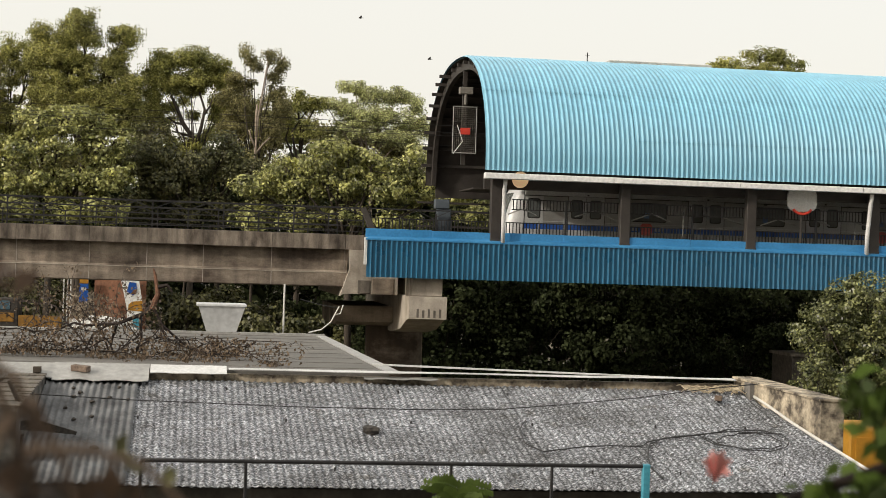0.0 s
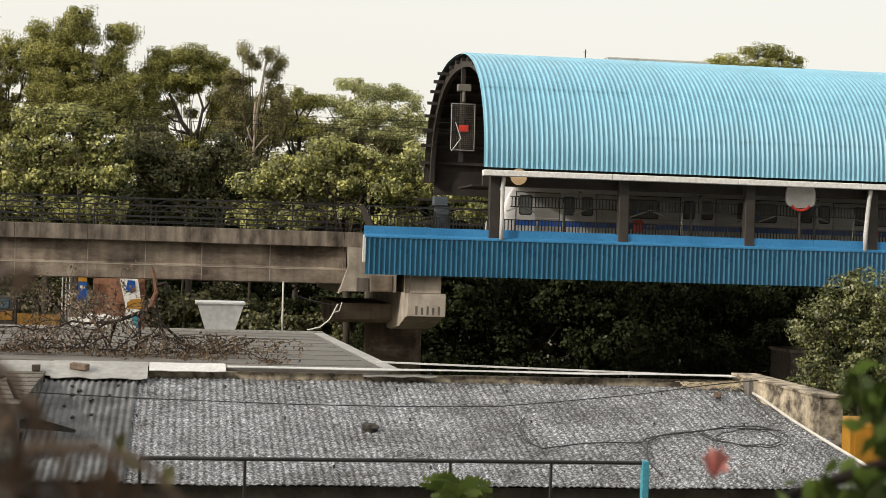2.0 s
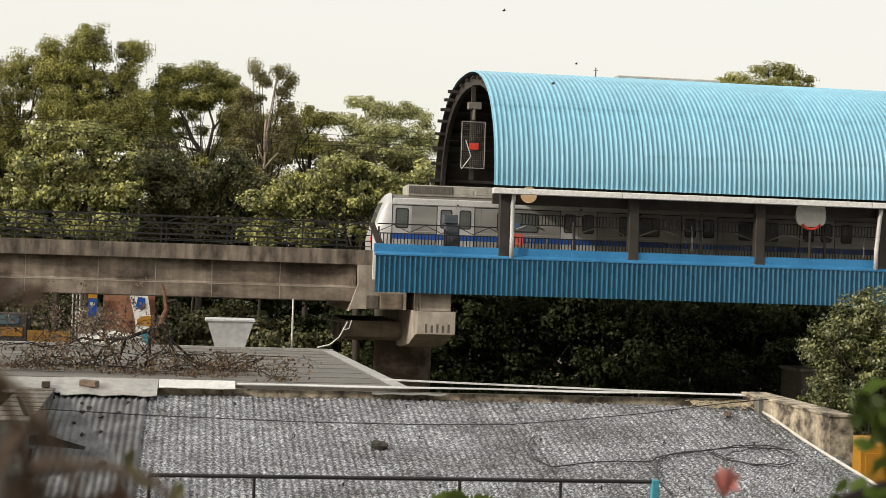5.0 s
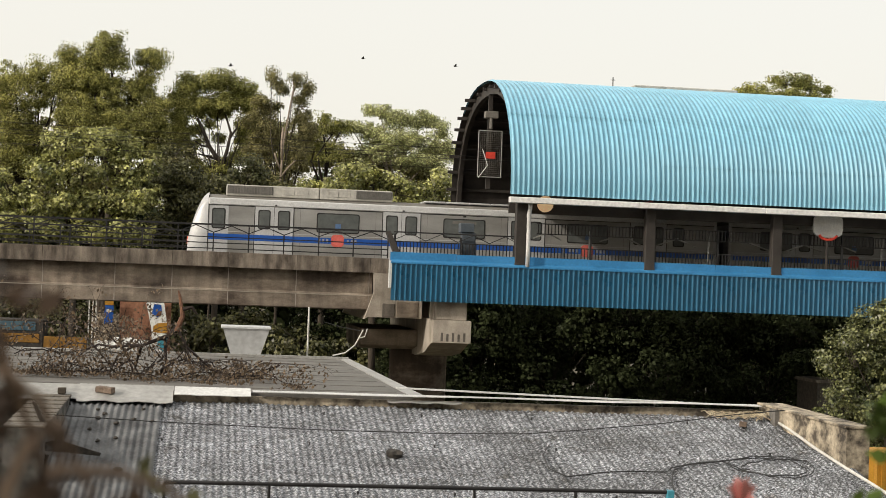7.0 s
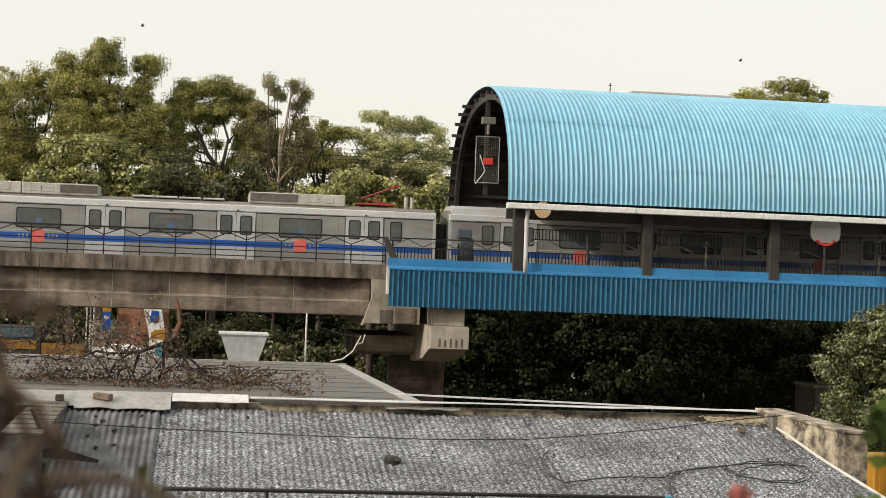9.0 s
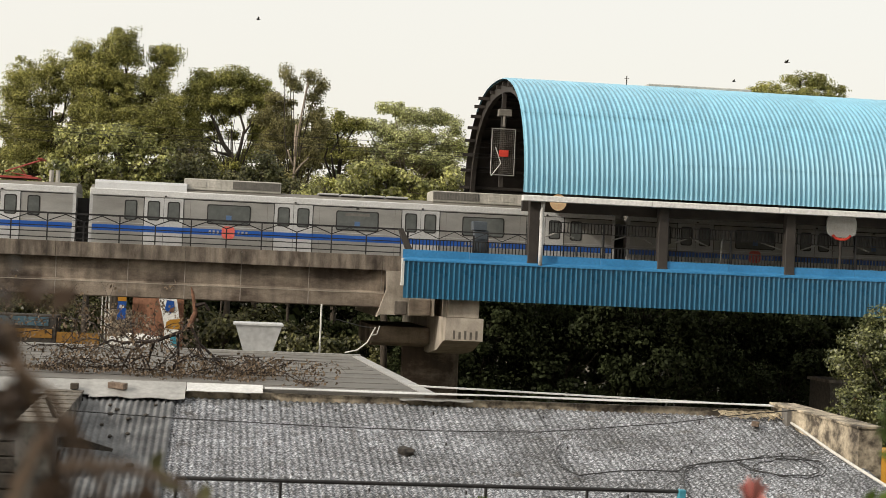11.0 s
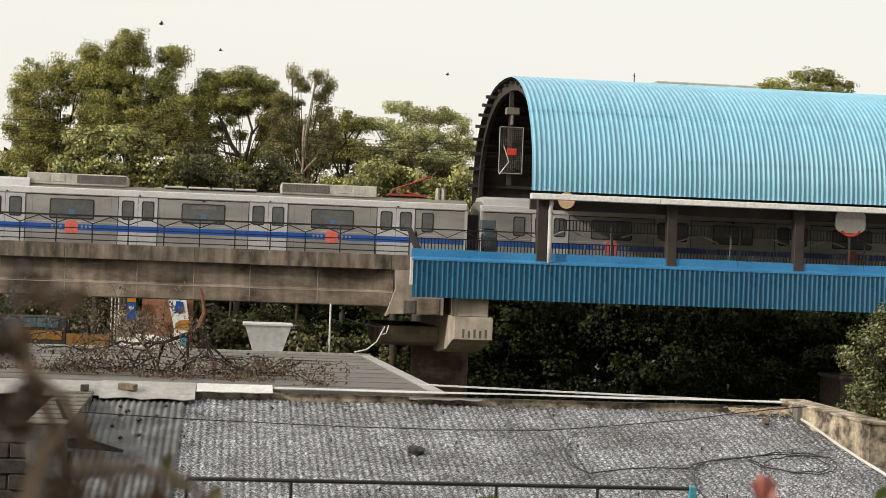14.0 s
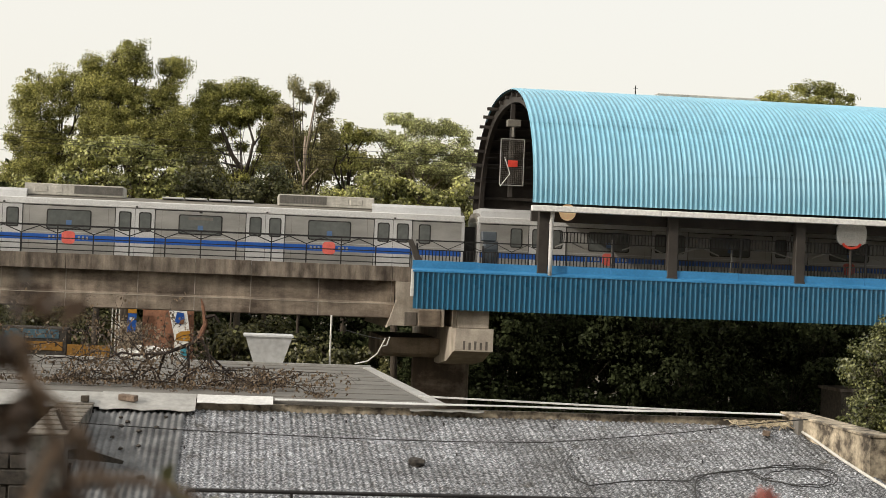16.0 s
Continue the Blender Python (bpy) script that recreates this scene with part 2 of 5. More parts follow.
def pier(px, py=5.7):
    """Hammerhead pier that carries track girders and the platform arm."""
    p = thing("pier", "concrete hammerhead pier with streaked cantilever cap", "pier", (px, 0, 0), "viaduct piers", "structure")
    bm = bmesh.new()
    bmesh.ops.create_cone(bm, cap_ends=True, segments=28, radius1=1.25, radius2=1.25, depth=5.9)
    bmesh.ops.translate(bm, verts=bm.verts, vec=(-0.3, py, 2.95))
    part("shaft", bm, "concrete", p, smooth=False)
    side = [(-2.05, 7.32), (-2.05, 6.45), (-1.5, 6.40), (-0.6, 6.2), (0.4, 5.96), (3.2, 5.7), (8.2, 5.7), (11.4, 5.98), (13.6, 6.25), (13.6, 7.32)]
    part("cap", prism(bmesh.new(), side, "x", -0.72, 0.76), "concrete_pale", p, "pale cap with dark drip stains")
    part("rear_cap", prism(bmesh.new(), [(2.6, 6.75), (2.6, 6.1), (4, 5.9), (9, 5.9), (10, 6.1), (10, 6.75)], "x", -3.1, -0.75), "concrete", p)
    part("bearing_block", B(-0.6, 0.62, -1.75, 2.6, 7.322, 8.2, bevel=0.03), "concrete_pale", p)
    part("side_post", B(-0.78, -0.66, -1.5, -1.3, 7.32, 8.1), "concrete_pale", p)
    for i in range(5):
        part("drip_stain", B(-0.42 + i * 0.22, -0.33 + i * 0.22, -2.056, -2.04, 6.5, 6.84 - 0.05 * (i % 2)), "concrete_dark", p, "dark water stain")
    return p


pier(9.28)
pier(40.0)
pier(71.0)
pier(-22.0)


def railing(name, x0, x1, y, z, label):
    r = thing(name, label, "railing", (0, y, z), "viaduct railings", "structure")
    pitch = 1.38
    n = int((x1 - x0) / pitch)
    for i in range(n + 1):
        x = x1 - i * pitch
        part("post", B(x - 0.025, x + 0.025, -0.025, 0.025, 0, 1.07 if i % 2 == 0 else 0.78), "rail_steel", r)
        if i < n:
            bm = bmesh.new()
            tube(bm, [(x, 0, 0.76), (x - pitch / 2, 0, 1.03), (x - pitch, 0, 0.76)], 0.028, n=4)
            part("zigzag", bm, "rail_steel", r)
    part("top_rail", B(x0, x1, -0.035, 0.035, 1.035, 1.105), "rail_steel", r)
    for h in (0.58, 0.35, 0.13):
        part("rail", B(x0, x1, -0.02, 0.02, h - 0.02, h + 0.02), "rail_steel", r)
    return r


railing("railing", -40.0, 6.9, 0.11, 9.65, "dark steel railing with zigzag upper brace on parapet")
railing("railing", -40.0, 6.9, 11.4, 9.65, "dark steel railing with zigzag upper brace on far parapet")


# ---- station ----
SX = 11.35        # open end of the roof
EY0, EY1, EZ, RISE = -2.25, 14.1, 12.32, 5.17


def arch(t, grow=0.0):
    """Point on the roof's cross-section, t from 0 (near eave) to 1 (far eave)."""
    a = math.pi * t
    c, s = math.cos(a), math.sin(a)
    e = 0.86
    cy, hw = (EY0 + EY1) / 2, (EY1 - EY0) / 2 + grow
    return (cy - hw * math.copysign(abs(c) ** e, c), EZ + (RISE + grow) * abs(s) ** e)


ROOF_PITCH = 0.20


def arch_sheet(name, t0, t1, segs, lift, amp, mat):
    """One curved ribbed roof sheet, five ribs wide, as mesh data from x = 0."""
    prof = [(0.0, 0.0), (0.34, 0.0), (0.50, 0.62), (0.60, 0.95), (0.68, 1.0), (0.76, 0.92), (0.88, 0.3), (0.93, 0.0)]
    xs = [((i + u) * ROOF_PITCH, h * amp) for i in range(5) for u, h in prof] + [(5 * ROOF_PITCH, 0.0)]
    verts, faces = [], []
    for j in range(segs + 1):
        t = t0 + (t1 - t0) * j / segs
        y, z = arch(t)
        y2, z2 = arch(t + 1e-3)
        ny, nz = -(z2 - z), (y2 - y)
        q = math.hypot(ny, nz)
        ny, nz = ny / q, nz / q
        for x, h in xs:
            verts.append((x, y + ny * (h + lift), z + nz * (h + lift)))
    w = len(xs)
    for j in range(segs):
        for i in range(w - 1):
            a = j * w + i
            faces.append((a, a + 1, a + w + 1, a + w))
    me = bpy.data.meshes.new(name)
    me.from_pydata(verts, [], faces)
    me.materials.append(M[mat])
    return me


def lay_sheets(me, name, x0, x1, parent, label=""):
    """Alike sheets side by side on one mesh."""
    x = x0
    while x < x1:
        ob = new(name, me)
        ob.parent, ob.location = parent, (x, 0, 0)
        if label:
            ob["label"] = label
        x += 5 * ROOF_PITCH


def station():
    st = thing("metro_station", "elevated metro station with blue ribbed barrel roof and blue skirt", "station", kind="structure")
    X1 = 75.0
    # roof sheets in overlapping tiers
    lay_sheets(arch_sheet("roof_sheet", 0.195, 0.70, 30, 0.034, 0.06, "blue_roof"), "roof_sheet", SX, X1, st)
    lay_sheets(arch_sheet("lower_roof_sheet", 0.0, 0.20, 18, 0.008, 0.06, "blue_roof"), "lower_roof_sheet", SX, SX + 30 * ROOF_PITCH, st)
    lay_sheets(arch_sheet("lower_roof_sheet", 0.0, 0.074, 7, 0.008, 0.06, "blue_roof"), "lower_roof_sheet", SX + 30 * ROOF_PITCH, X1, st)
    lay_sheets(arch_sheet("middle_roof_sheet", 0.069, 0.20, 14, 0.026, 0.06, "blue_roof"), "middle_roof_sheet", SX + 30 * ROOF_PITCH, X1, st)
    # far half not blue but dark: its unlit underside is in the colour
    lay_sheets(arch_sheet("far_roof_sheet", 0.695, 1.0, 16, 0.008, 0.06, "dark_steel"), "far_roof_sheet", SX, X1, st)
    # lining under the sheets, its dark colour standing for the shade inside
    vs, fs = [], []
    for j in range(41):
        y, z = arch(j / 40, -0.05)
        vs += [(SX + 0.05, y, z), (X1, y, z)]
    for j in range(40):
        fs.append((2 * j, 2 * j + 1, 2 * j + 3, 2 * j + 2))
    grid_mesh("roof_lining", vs, fs, "dark_steel", st, "roof lining coloured dark for the shade under the roof")
    # arch ribs
    x = SX + 0.35
    while x < X1:
        bm = bmesh.new()
        for j in range(32):
            (ya, za), (yb, zb) = arch(j / 32, -0.08), arch((j + 1) / 32, -0.08)
            (yc, zc), (yd, zd) = arch(j / 32, -0.5), arch((j + 1) / 32, -0.5)
            v = [bm.verts.new(c) for c in ((x - 0.1, ya, za), (x - 0.1, yb, zb), (x - 0.1, yd, zd), (x - 0.1, yc, zc),
                                           (x + 0.1, ya, za), (x + 0.1, yb, zb), (x + 0.1, yd, zd), (x + 0.1, yc, zc))]
            for q in ((0, 1, 2, 3), (7, 6, 5, 4), (0, 4, 5, 1), (3, 2, 6, 7)):
                bm.faces.new([v[k] for k in q])
        part("arch_rib", bm, "dark_steel", st, "dark steel arch rib")
        x += 5.2
    # purlins run the length; their ends stick out at the open end
    for k in range(1, 20):
        y, z = arch(k / 20, -0.14)
        part("purlin", B(SX + 0.1 - (0.0 if k < 9 else 0.02 if k < 12 else 0.36), X1, y - 0.07, y + 0.07, z - 0.12, z + 0.02), "dark_steel", st)
    # far side: upper wall panels with an open band below, toned dark for inside shade
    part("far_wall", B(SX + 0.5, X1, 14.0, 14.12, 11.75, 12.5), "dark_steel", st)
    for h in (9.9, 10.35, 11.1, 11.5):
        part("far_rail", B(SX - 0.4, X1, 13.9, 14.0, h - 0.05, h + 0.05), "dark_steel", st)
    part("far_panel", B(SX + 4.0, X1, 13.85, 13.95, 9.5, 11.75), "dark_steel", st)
    # platforms
    part("platform", B(7.0, X1, -2.1, 1.95, 9.05, 9.42), "concrete_dark", st)
    part("platform", B(7.0, X1, 9.6, 13.9, 9.05, 9.42), "concrete_dark", st)
    part("platform_girder", B(8.3, X1, -1.6, 13.4, 8.1, 9.04), "concrete_dark", st)
    # blue skirt: ribbed cladding
    prof = [(0.0, 0.0), (0.65, 0.0), (0.87, -0.05), (0.94, -0.051)]
    xs = [((i + u) * ROOF_PITCH, -2.2 + d) for i in range(5) for u, d in prof] + [(5 * ROOF_PITCH, -2.2)]
    vs, fs = [], []
    for x, y in xs:
        vs += [(x, y, 8.03), (x, y, 9.47)]
    for i in range(len(xs) - 1):
        fs.append((2 * i, 2 * i + 2, 2 * i + 3, 2 * i + 1))
    me = bpy.data.meshes.new("skirt_panel")
    me.from_pydata(vs, [], fs)
    me.materials.append(M["blue_panel"])
    lay_sheets(me, "skirt_panel", 6.832, X1 - 1, st)
    part("skirt_end", B(6.75, 6.84, -2.24, -1.9, 8.5, 9.55), "white_metal", st, "white end trim")
    part("skirt_backing", B(6.85, X1, -2.15, -2.08, 8.06, 9.45), "blue_panel", st)
    part("skirt_cap", prism(bmesh.new(), [(-2.26, 9.45), (-2.26, 9.52), (-1.98, 9.6), (-1.98, 9.5)], "x", 6.79, X1), "blue_trim", st, "bright blue sloping cap flashing")
    rng = random.Random(2)
    x = 6.79
    while x < X1:
        w = 2.6
        part("upstand", B(x, x + w - 0.006, -1.98 + rng.uniform(-0.01, 0.01), -1.93, 9.56, 9.89 + rng.uniform(-0.012, 0.012), bevel=0.008), "blue_trim", st, "bright blue upstand sheet")
        x += w
    # columns, gutter, downpipes
    for k in range(12):
        x = 11.87 + 5.2 * k
        bm = B(x - 0.2, x + 0.2, -2.05, -1.66, 9.55, 12.1, bevel=0.02)
        part("column", bm, "dark_steel", st, "dark brown steel column")
        part("column_base", B(x - 0.215, x + 0.215, -2.07, -1.64, 9.5, 9.64, bevel=0.015), "dark_steel", st)
        part("bracket", B(x - 0.12, x + 0.12, -2.4, -1.6, 12.1, 12.2), "dark_steel", st)
    x = SX - 0.05
    while x < X1:
        part("gutter", B(x, x + 5.14, -2.52, -2.2, 11.98, 12.21, bevel=0.02), "gutter_white", st, "white box gutter")
        x += 5.15
    # deep eave beam and added soffits shut light out of the platforms
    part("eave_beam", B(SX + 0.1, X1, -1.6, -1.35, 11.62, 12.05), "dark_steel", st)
    part("soffit", B(SX + 1.6, X1, -1.58, 2.0, 12.06, 12.14), "dark_steel", st, "dark platform ceiling added to keep light off the train")
    part("soffit", B(SX + 1.6, X1, 9.6, 13.6, 12.06, 12.14), "dark_steel", st, "dark platform ceiling added to keep light off the train")
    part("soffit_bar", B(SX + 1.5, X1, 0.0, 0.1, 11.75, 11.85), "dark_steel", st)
    for x0, kink in ((12.14, 0.0), (27.2, -0.12)):
        part("downpipe", T([(x0 + 0.02, -2.25, 12.0), (x0 + 0.02, -2.25, 11.8), (x0, -2.2, 11.6), (x0 + kink, -2.2, 10.2), (x0 + kink, -2.2, 9.5)], 0.085, n=10), "white_metal", st, "white downpipe", smooth=True)
    return st


station()


def platform_fence():
    f = thing("platform_fence", "dark steel platform fence with upright bars", "fence", (0, -1.45, 9.42), kind="structure")
    for z0, z1, xa in ((0.12, 0.92, 7.0), (1.40, 1.84, 12.6)):
        x = xa
        while x < 34:
            part("panel_rail", B(x, x + 2.55, -0.02, 0.02, z1 - 0.04, z1), "rail_steel", f)
            part("panel_rail", B(x, x + 2.55, -0.02, 0.02, z0, z0 + 0.04), "rail_steel", f)
            bm = bmesh.new()
            for i in range(19):
                xx = x + 0.07 + i * 0.135
                box(bm, xx - 0.019, xx + 0.019, -0.012, 0.012, z0, z1)
            part("bars", bm, "rail_steel", f)
            x += 2.6
    x = 7.0
    while x < 34:
        part("post", B(x - 0.035, x + 0.035, -0.035, 0.035, 0, 1.86 if x > 12 else 1.15), "rail_steel", f)
        x += 2.6
    part("end_top_rail", B(6.95, 12.0, -0.03, 0.03, 1.24, 1.29), "rail_steel", f)
    for i in range(4):
        xa = 6.95 + i * 1.26
        part("end_zigzag", T([(xa, 0, 0.95), (xa + 0.63, 0, 1.24), (xa + 1.26, 0, 0.95)], 0.02, n=4), "rail_steel", f)
    for xa, za, xb, zb in ((18.45, 1.47, 19.26, 1.15), (18.45, 1.47, 17.57, 1.14), (21.41, 1.42, 22.33, 1.15), (23.78, 1.43, 24.56, 1.20), (23.78, 1.43, 23.02, 1.15), (25.28, 1.48, 25.99, 1.24), (26.87, 1.48, 27.66, 1.27), (16.13, 1.51, 16.96, 1.15), (16.13, 1.51, 15.28, 1.23), (13.09, 1.46, 12.56, 1.24), (13.20, 1.46, 13.71, 1.23)):
        part("diagonal_brace", T([(xa, 0.5, za), (xb, 0.5, zb)], 0.03, n=5), "galvanised", f, "grey diagonal brace")
    for xa, h in ((13.77, 1.0), (14.81, 1.62), (19.71, 1.62), (27.0, 1.62)):
        part("pale_post", B(xa - 0.03, xa + 0.03, 0.25, 0.31, 0, h), "galvanised", f, "pale grey post")
    part("slanted_end_panel", prism(bmesh.new(), [(6.62, 1.25), (6.78, 1.3), (7.25, 0.35), (7.0, 0.3)], "y", -0.3, 0.1), "dark_steel", f, "slanted dark end plate")
    return f


M["galvanised"] = surf("galvanised_sheet", (0.29, 0.285, 0.27), (0.42, 0.415, 0.40), 1.0, 0.5, 0.15, 0.1, 8)
platform_fence()


# ---- train ----
PITCH = 22.14


def round_plate(x0, x1, y0, y1, z0, z1, r):
    """A plate across the car side with rounded corners."""
    prof = []
    for cx, cz, a0 in ((x1 - r, z1 - r, 0), (x0 + r, z1 - r, 90), (x0 + r, z0 + r, 180), (x1 - r, z0 + r, 270)):
        for k in range(4):
            a = radians(a0 + 30 * k)
            prof.append((cx + r * math.cos(a), cz + r * math.sin(a)))
    return prism(bmesh.new(), prof, "y", y0, y1)


def metro_car(nose, panto):
    """One car, x from its leading end; doors at fixed steps, side at y=0, rail level below."""
    c = thing("metro_car", "stainless steel metro car with blue waist stripe" + (", rounded driving cab" if nose else ""), "train car", group="train cars")
    L = 22.14
    d0 = 3.47 if nose else 3.22
    if nose:
        L = 22.39
    xs, xe = (0.0 if nose else 0.27), L - 0.27
    sec = [(0.06, 9.25), (0.0, 9.5), (0.0, 11.6), (0.05, 11.72), (0.28, 11.9), (0.8, 12.04), (2.1, 12.04), (2.62, 11.9), (2.85, 11.72), (2.9, 11.6), (2.9, 9.5), (2.84, 9.25)]
    if nose:
        bm = bmesh.new()
        rings = []
        for k in range(13):
            u = k / 12
            xx = 0.82 * u ** 1.7
            crest = 12.14 - 2.0 * (1 - xx / 0.95) ** 2.2
            ring = []
            for y, z in sec:
                yy = 1.45 + (y - 1.45) * (0.80 + 0.20 * math.sqrt(1 - (1 - min(1.0, xx / 0.82)) ** 2))
                zz = z if z < 9.9 else 9.9 + (z + 0.1 - 9.9) * (crest - 9.9) / 2.24
                ring.append(bm.verts.new((xx, yy, zz)))
            rings.append(ring)
        n = len(sec)
        for a, b in zip(rings, rings[1:]):
            for i in range(n):
                bm.faces.new((a[i], a[(i + 1) % n], b[(i + 1) % n], b[i]))
        bm.faces.new(rings[0])
        bmesh.ops.recalc_face_normals(bm, faces=bm.faces)
        cab = part("cab_nose", bm, "steel_white", c, "rounded white cab nose", smooth=True)
        xs = 0.81
        part("cab_seam", B(0.80, 0.83, -0.008, 0.3, 9.5, 11.95), "rubber", c, "dark seam behind the cab nose")
        part("head_lamp", B(-0.02, 0.1, 0.42, 0.62, 9.95, 10.25, bevel=0.02), "red", c, "red tail lamp")
        screen = [(x, 12.14 - 2.0 * (1 - x / 0.95) ** 2.2) for x in (0.14, 0.24, 0.34, 0.46)]
        part("windscreen", prism(bmesh.new(), [(x - 0.012, z + 0.012) for x, z in screen] + [(x + 0.06, z - 0.06) for x, z in screen[::-1]], "y", 0.62, 2.28), "glass", c, "dark sloping windscreen")
    part("body", prism(bmesh.new(), sec[1:3] + [(0.03, 11.66), (2.87, 11.66)] + sec[9:11], "x", xs, xe), "steel", c, "brushed stainless steel body shell")
    part("skirt", B(xs, xe, 0.04, 2.86, 8.6, 9.5), "grille", c, "dark underframe")
    part("roof", prism(bmesh.new(), [(0.03, 11.66), (0.05, 11.74), (0.28, 11.9), (0.8, 12.04), (2.1, 12.04), (2.62, 11.9), (2.85, 11.74), (2.87, 11.66)], "x", xs, xe), "train_roof", c, "dusty grey ribbed roof")
    part("cant_rail", B(xs, xe, -0.035, 0.2, 11.59, 11.87, bevel=0.03), "cant_white", c, "pale cant rail above doors")
    # thin black strip drawn as the cant rail's shadow on the side
    part("shadow_gap", B(xs, xe, -0.004, 0.02, 11.555, 11.592), "rubber", c, "dark strip standing for the shadow under the cant rail")
    part("waist_stripe", B(xs, xe, -0.006, 0.02, 10.18, 10.42), "stripe", c, "blue waist stripe")
    part("sill_line", B(xs, xe, -0.01, 0.02, 10.50, 10.53), "steel_white", c)
    doors = [d0 + 5.23 * i for i in range(4)]
    for d in doors:
        for s in (-1, 1):
            a, b = (d - 0.79, d - 0.008) if s < 0 else (d + 0.008, d + 0.79)
            leaf = part("door_leaf", B(a, b, -0.012, 0.02, 9.5, 11.58), "steel_white", c, "pale sliding door leaf")
            m = (a + b) / 2
            part("door_seal", round_plate(m - 0.25, m + 0.25, -0.018, 0.0, 10.66, 11.45, 0.09), "rubber", leaf)
            part("door_glass", round_plate(m - 0.205, m + 0.205, -0.024, 0.0, 10.705, 11.405, 0.07), "glass", leaf)
            part("door_stripe", B(a, b, -0.02, 0.0, 10.18, 10.42), "stripe", leaf)
            ex = a if s < 0 else b
            part("door_edge", B(ex - 0.015, ex + 0.015, -0.014, 0.01, 9.5, 11.6), "rubber", leaf)
        part("door_gap", B(d - 0.008, d + 0.008, -0.005, 0.01, 9.5, 11.58), "rubber", c)
        part("door_lamp", B(d + 0.02, d + 0.1, -0.06, 0.0, 11.62, 11.68), "rubber", c)
    for i in range(3):
        m = (doors[i] + doors[i + 1]) / 2
        w = 0.88
        part("window_seal", round_plate(m - w, m + w, -0.012, 0.01, 10.62, 11.43, 0.09), "rubber", c)
        g = part("window_glass", round_plate(m - w + 0.045, m + w - 0.045, -0.02, 0.0, 10.665, 11.385, 0.07), "glass", c)
        if i == 1:
            part("display", B(m - 0.5, m + 0.5, -0.024, -0.018, 11.22, 11.34), "grille", g)
            part("speaker", B(m - 0.06, m + 0.06, -0.02, 0.0, 11.5, 11.56), "rubber", c)
        part("window_sign", B(m - 0.11, m + 0.11, -0.024, -0.018, 10.78, 11.0), "sticker", g, "small blue sticker")
        if i != 1:
            part("red_sign", round_plate(m - 0.26, m + 0.26, -0.012, 0.0, 10.06, 10.56, 0.14), "faded_red", c, "red square marking")
            for s in (-1, 1):
                for k in range(3):
                    xx = m + s * (0.42 + 0.16 * k)
                    part("arrow_mark", B(xx - 0.04, xx + 0.04, -0.011, 0.0, 10.24, 10.37), "steel", c)
        for xx in (m - 1.55, m + 1.55):
            part("panel_seam", B(xx - 0.005, xx + 0.005, -0.003, 0.01, 9.5, 11.6), "train_roof", c)
    for d, s in ([(doors[0], -1)] if not nose else []) + [(doors[3], 1)]:
        m = d + s * 1.31
        part("window_seal", round_plate(m - 0.25, m + 0.25, -0.012, 0.01, 10.64, 11.45, 0.09), "rubber", c)
        part("window_glass", round_plate(m - 0.205, m + 0.205, -0.02, 0.0, 10.685, 11.405, 0.07), "glass", c)
    if nose:
        part("cab_door", B(0.86, 1.62, -0.012, 0.02, 9.5, 11.56), "steel_white", c, "cab side door")
        part("cab_door_stripe", B(0.86, 1.62, -0.018, 0.0, 10.18, 10.42), "stripe", c)
        part("cab_door_seal", round_plate(0.95, 1.5, -0.018, 0.0, 10.62, 11.46, 0.09), "rubber", c)
        part("cab_door_glass", round_plate(1.0, 1.45, -0.024, 0.0, 10.67, 11.41, 0.07), "glass", c)
    part("end_post", B(xe - 0.12, xe + 0.004, -0.01, 0.05, 9.5, 11.7), "steel_white", c)
    if not nose:
        part("end_post", B(xs - 0.004, xs + 0.12, -0.01, 0.05, 9.5, 11.7), "steel_white", c)
    part("gangway", B(xe, L + 0.27, 0.7, 2.2, 9.3, 11.45), "rubber", c, "black gangway bellows")
    # roof equipment
    def unit(a, b, grille_left, blocks):
        u = part("roof_unit", B(a, b, 0.55, 2.35, 12.0, 12.47, bevel=0.03), "roof_unit", c, "dusty air-conditioning unit")
        ga, gb = (a + 0.05, a + (b - a) * 0.5) if grille_left else (b - (b - a) * 0.5, b - 0.05)
        part("grille", B(ga, gb, 0.53, 0.6, 12.1, 12.42), "grille", u, "dark louvred grille")
        for k in range(16):
            xx = ga + (gb - ga) * (k + 0.5) / 16
            part("louvre", B(xx - 0.011, xx + 0.011, 0.515, 0.56, 12.1, 12.42), "train_roof", u)
        for k in range(blocks):
            xx = a + (b - a) * (0.6 + 0.3 * k / blocks) if grille_left else a + (b - a) * (0.1 + 0.3 * k / blocks)
            part("hatch", B(xx, xx + 0.5, 0.535, 0.6, 12.12, 12.36, bevel=0.01), "roof_unit", u)
    if nose:
        unit(1.5, 5.3, True, 2)
        unit(5.32, 8.35, False, 2)
    else:
        unit(doors[0] + 0.75, doors[0] + 4.7, False, 2)
    for k in range(4):
        a = doors[1] + 1.0 + k * 0.95
        part("roof_panel", B(a, a + 0.88, 0.6, 2.3, 12.06, 12.14, bevel=0.02), "steel_white", c)
    unit(doors[2] + 0.5, doors[2] + 4.45, True, 2)
    ends = ([] if nose else [(0.42, 4.1)]) + ([] if panto else [(L - 4.1, L - 0.42)])
    for a, b in ends:
        part("roof_fairing", prism(bmesh.new(), [(0.22, 11.86), (0.3, 12.12), (0.5, 12.24), (2.4, 12.24), (2.6, 12.12), (2.68, 11.86)], "x", a, b), "steel_white", c, "pale raised roof fairing")
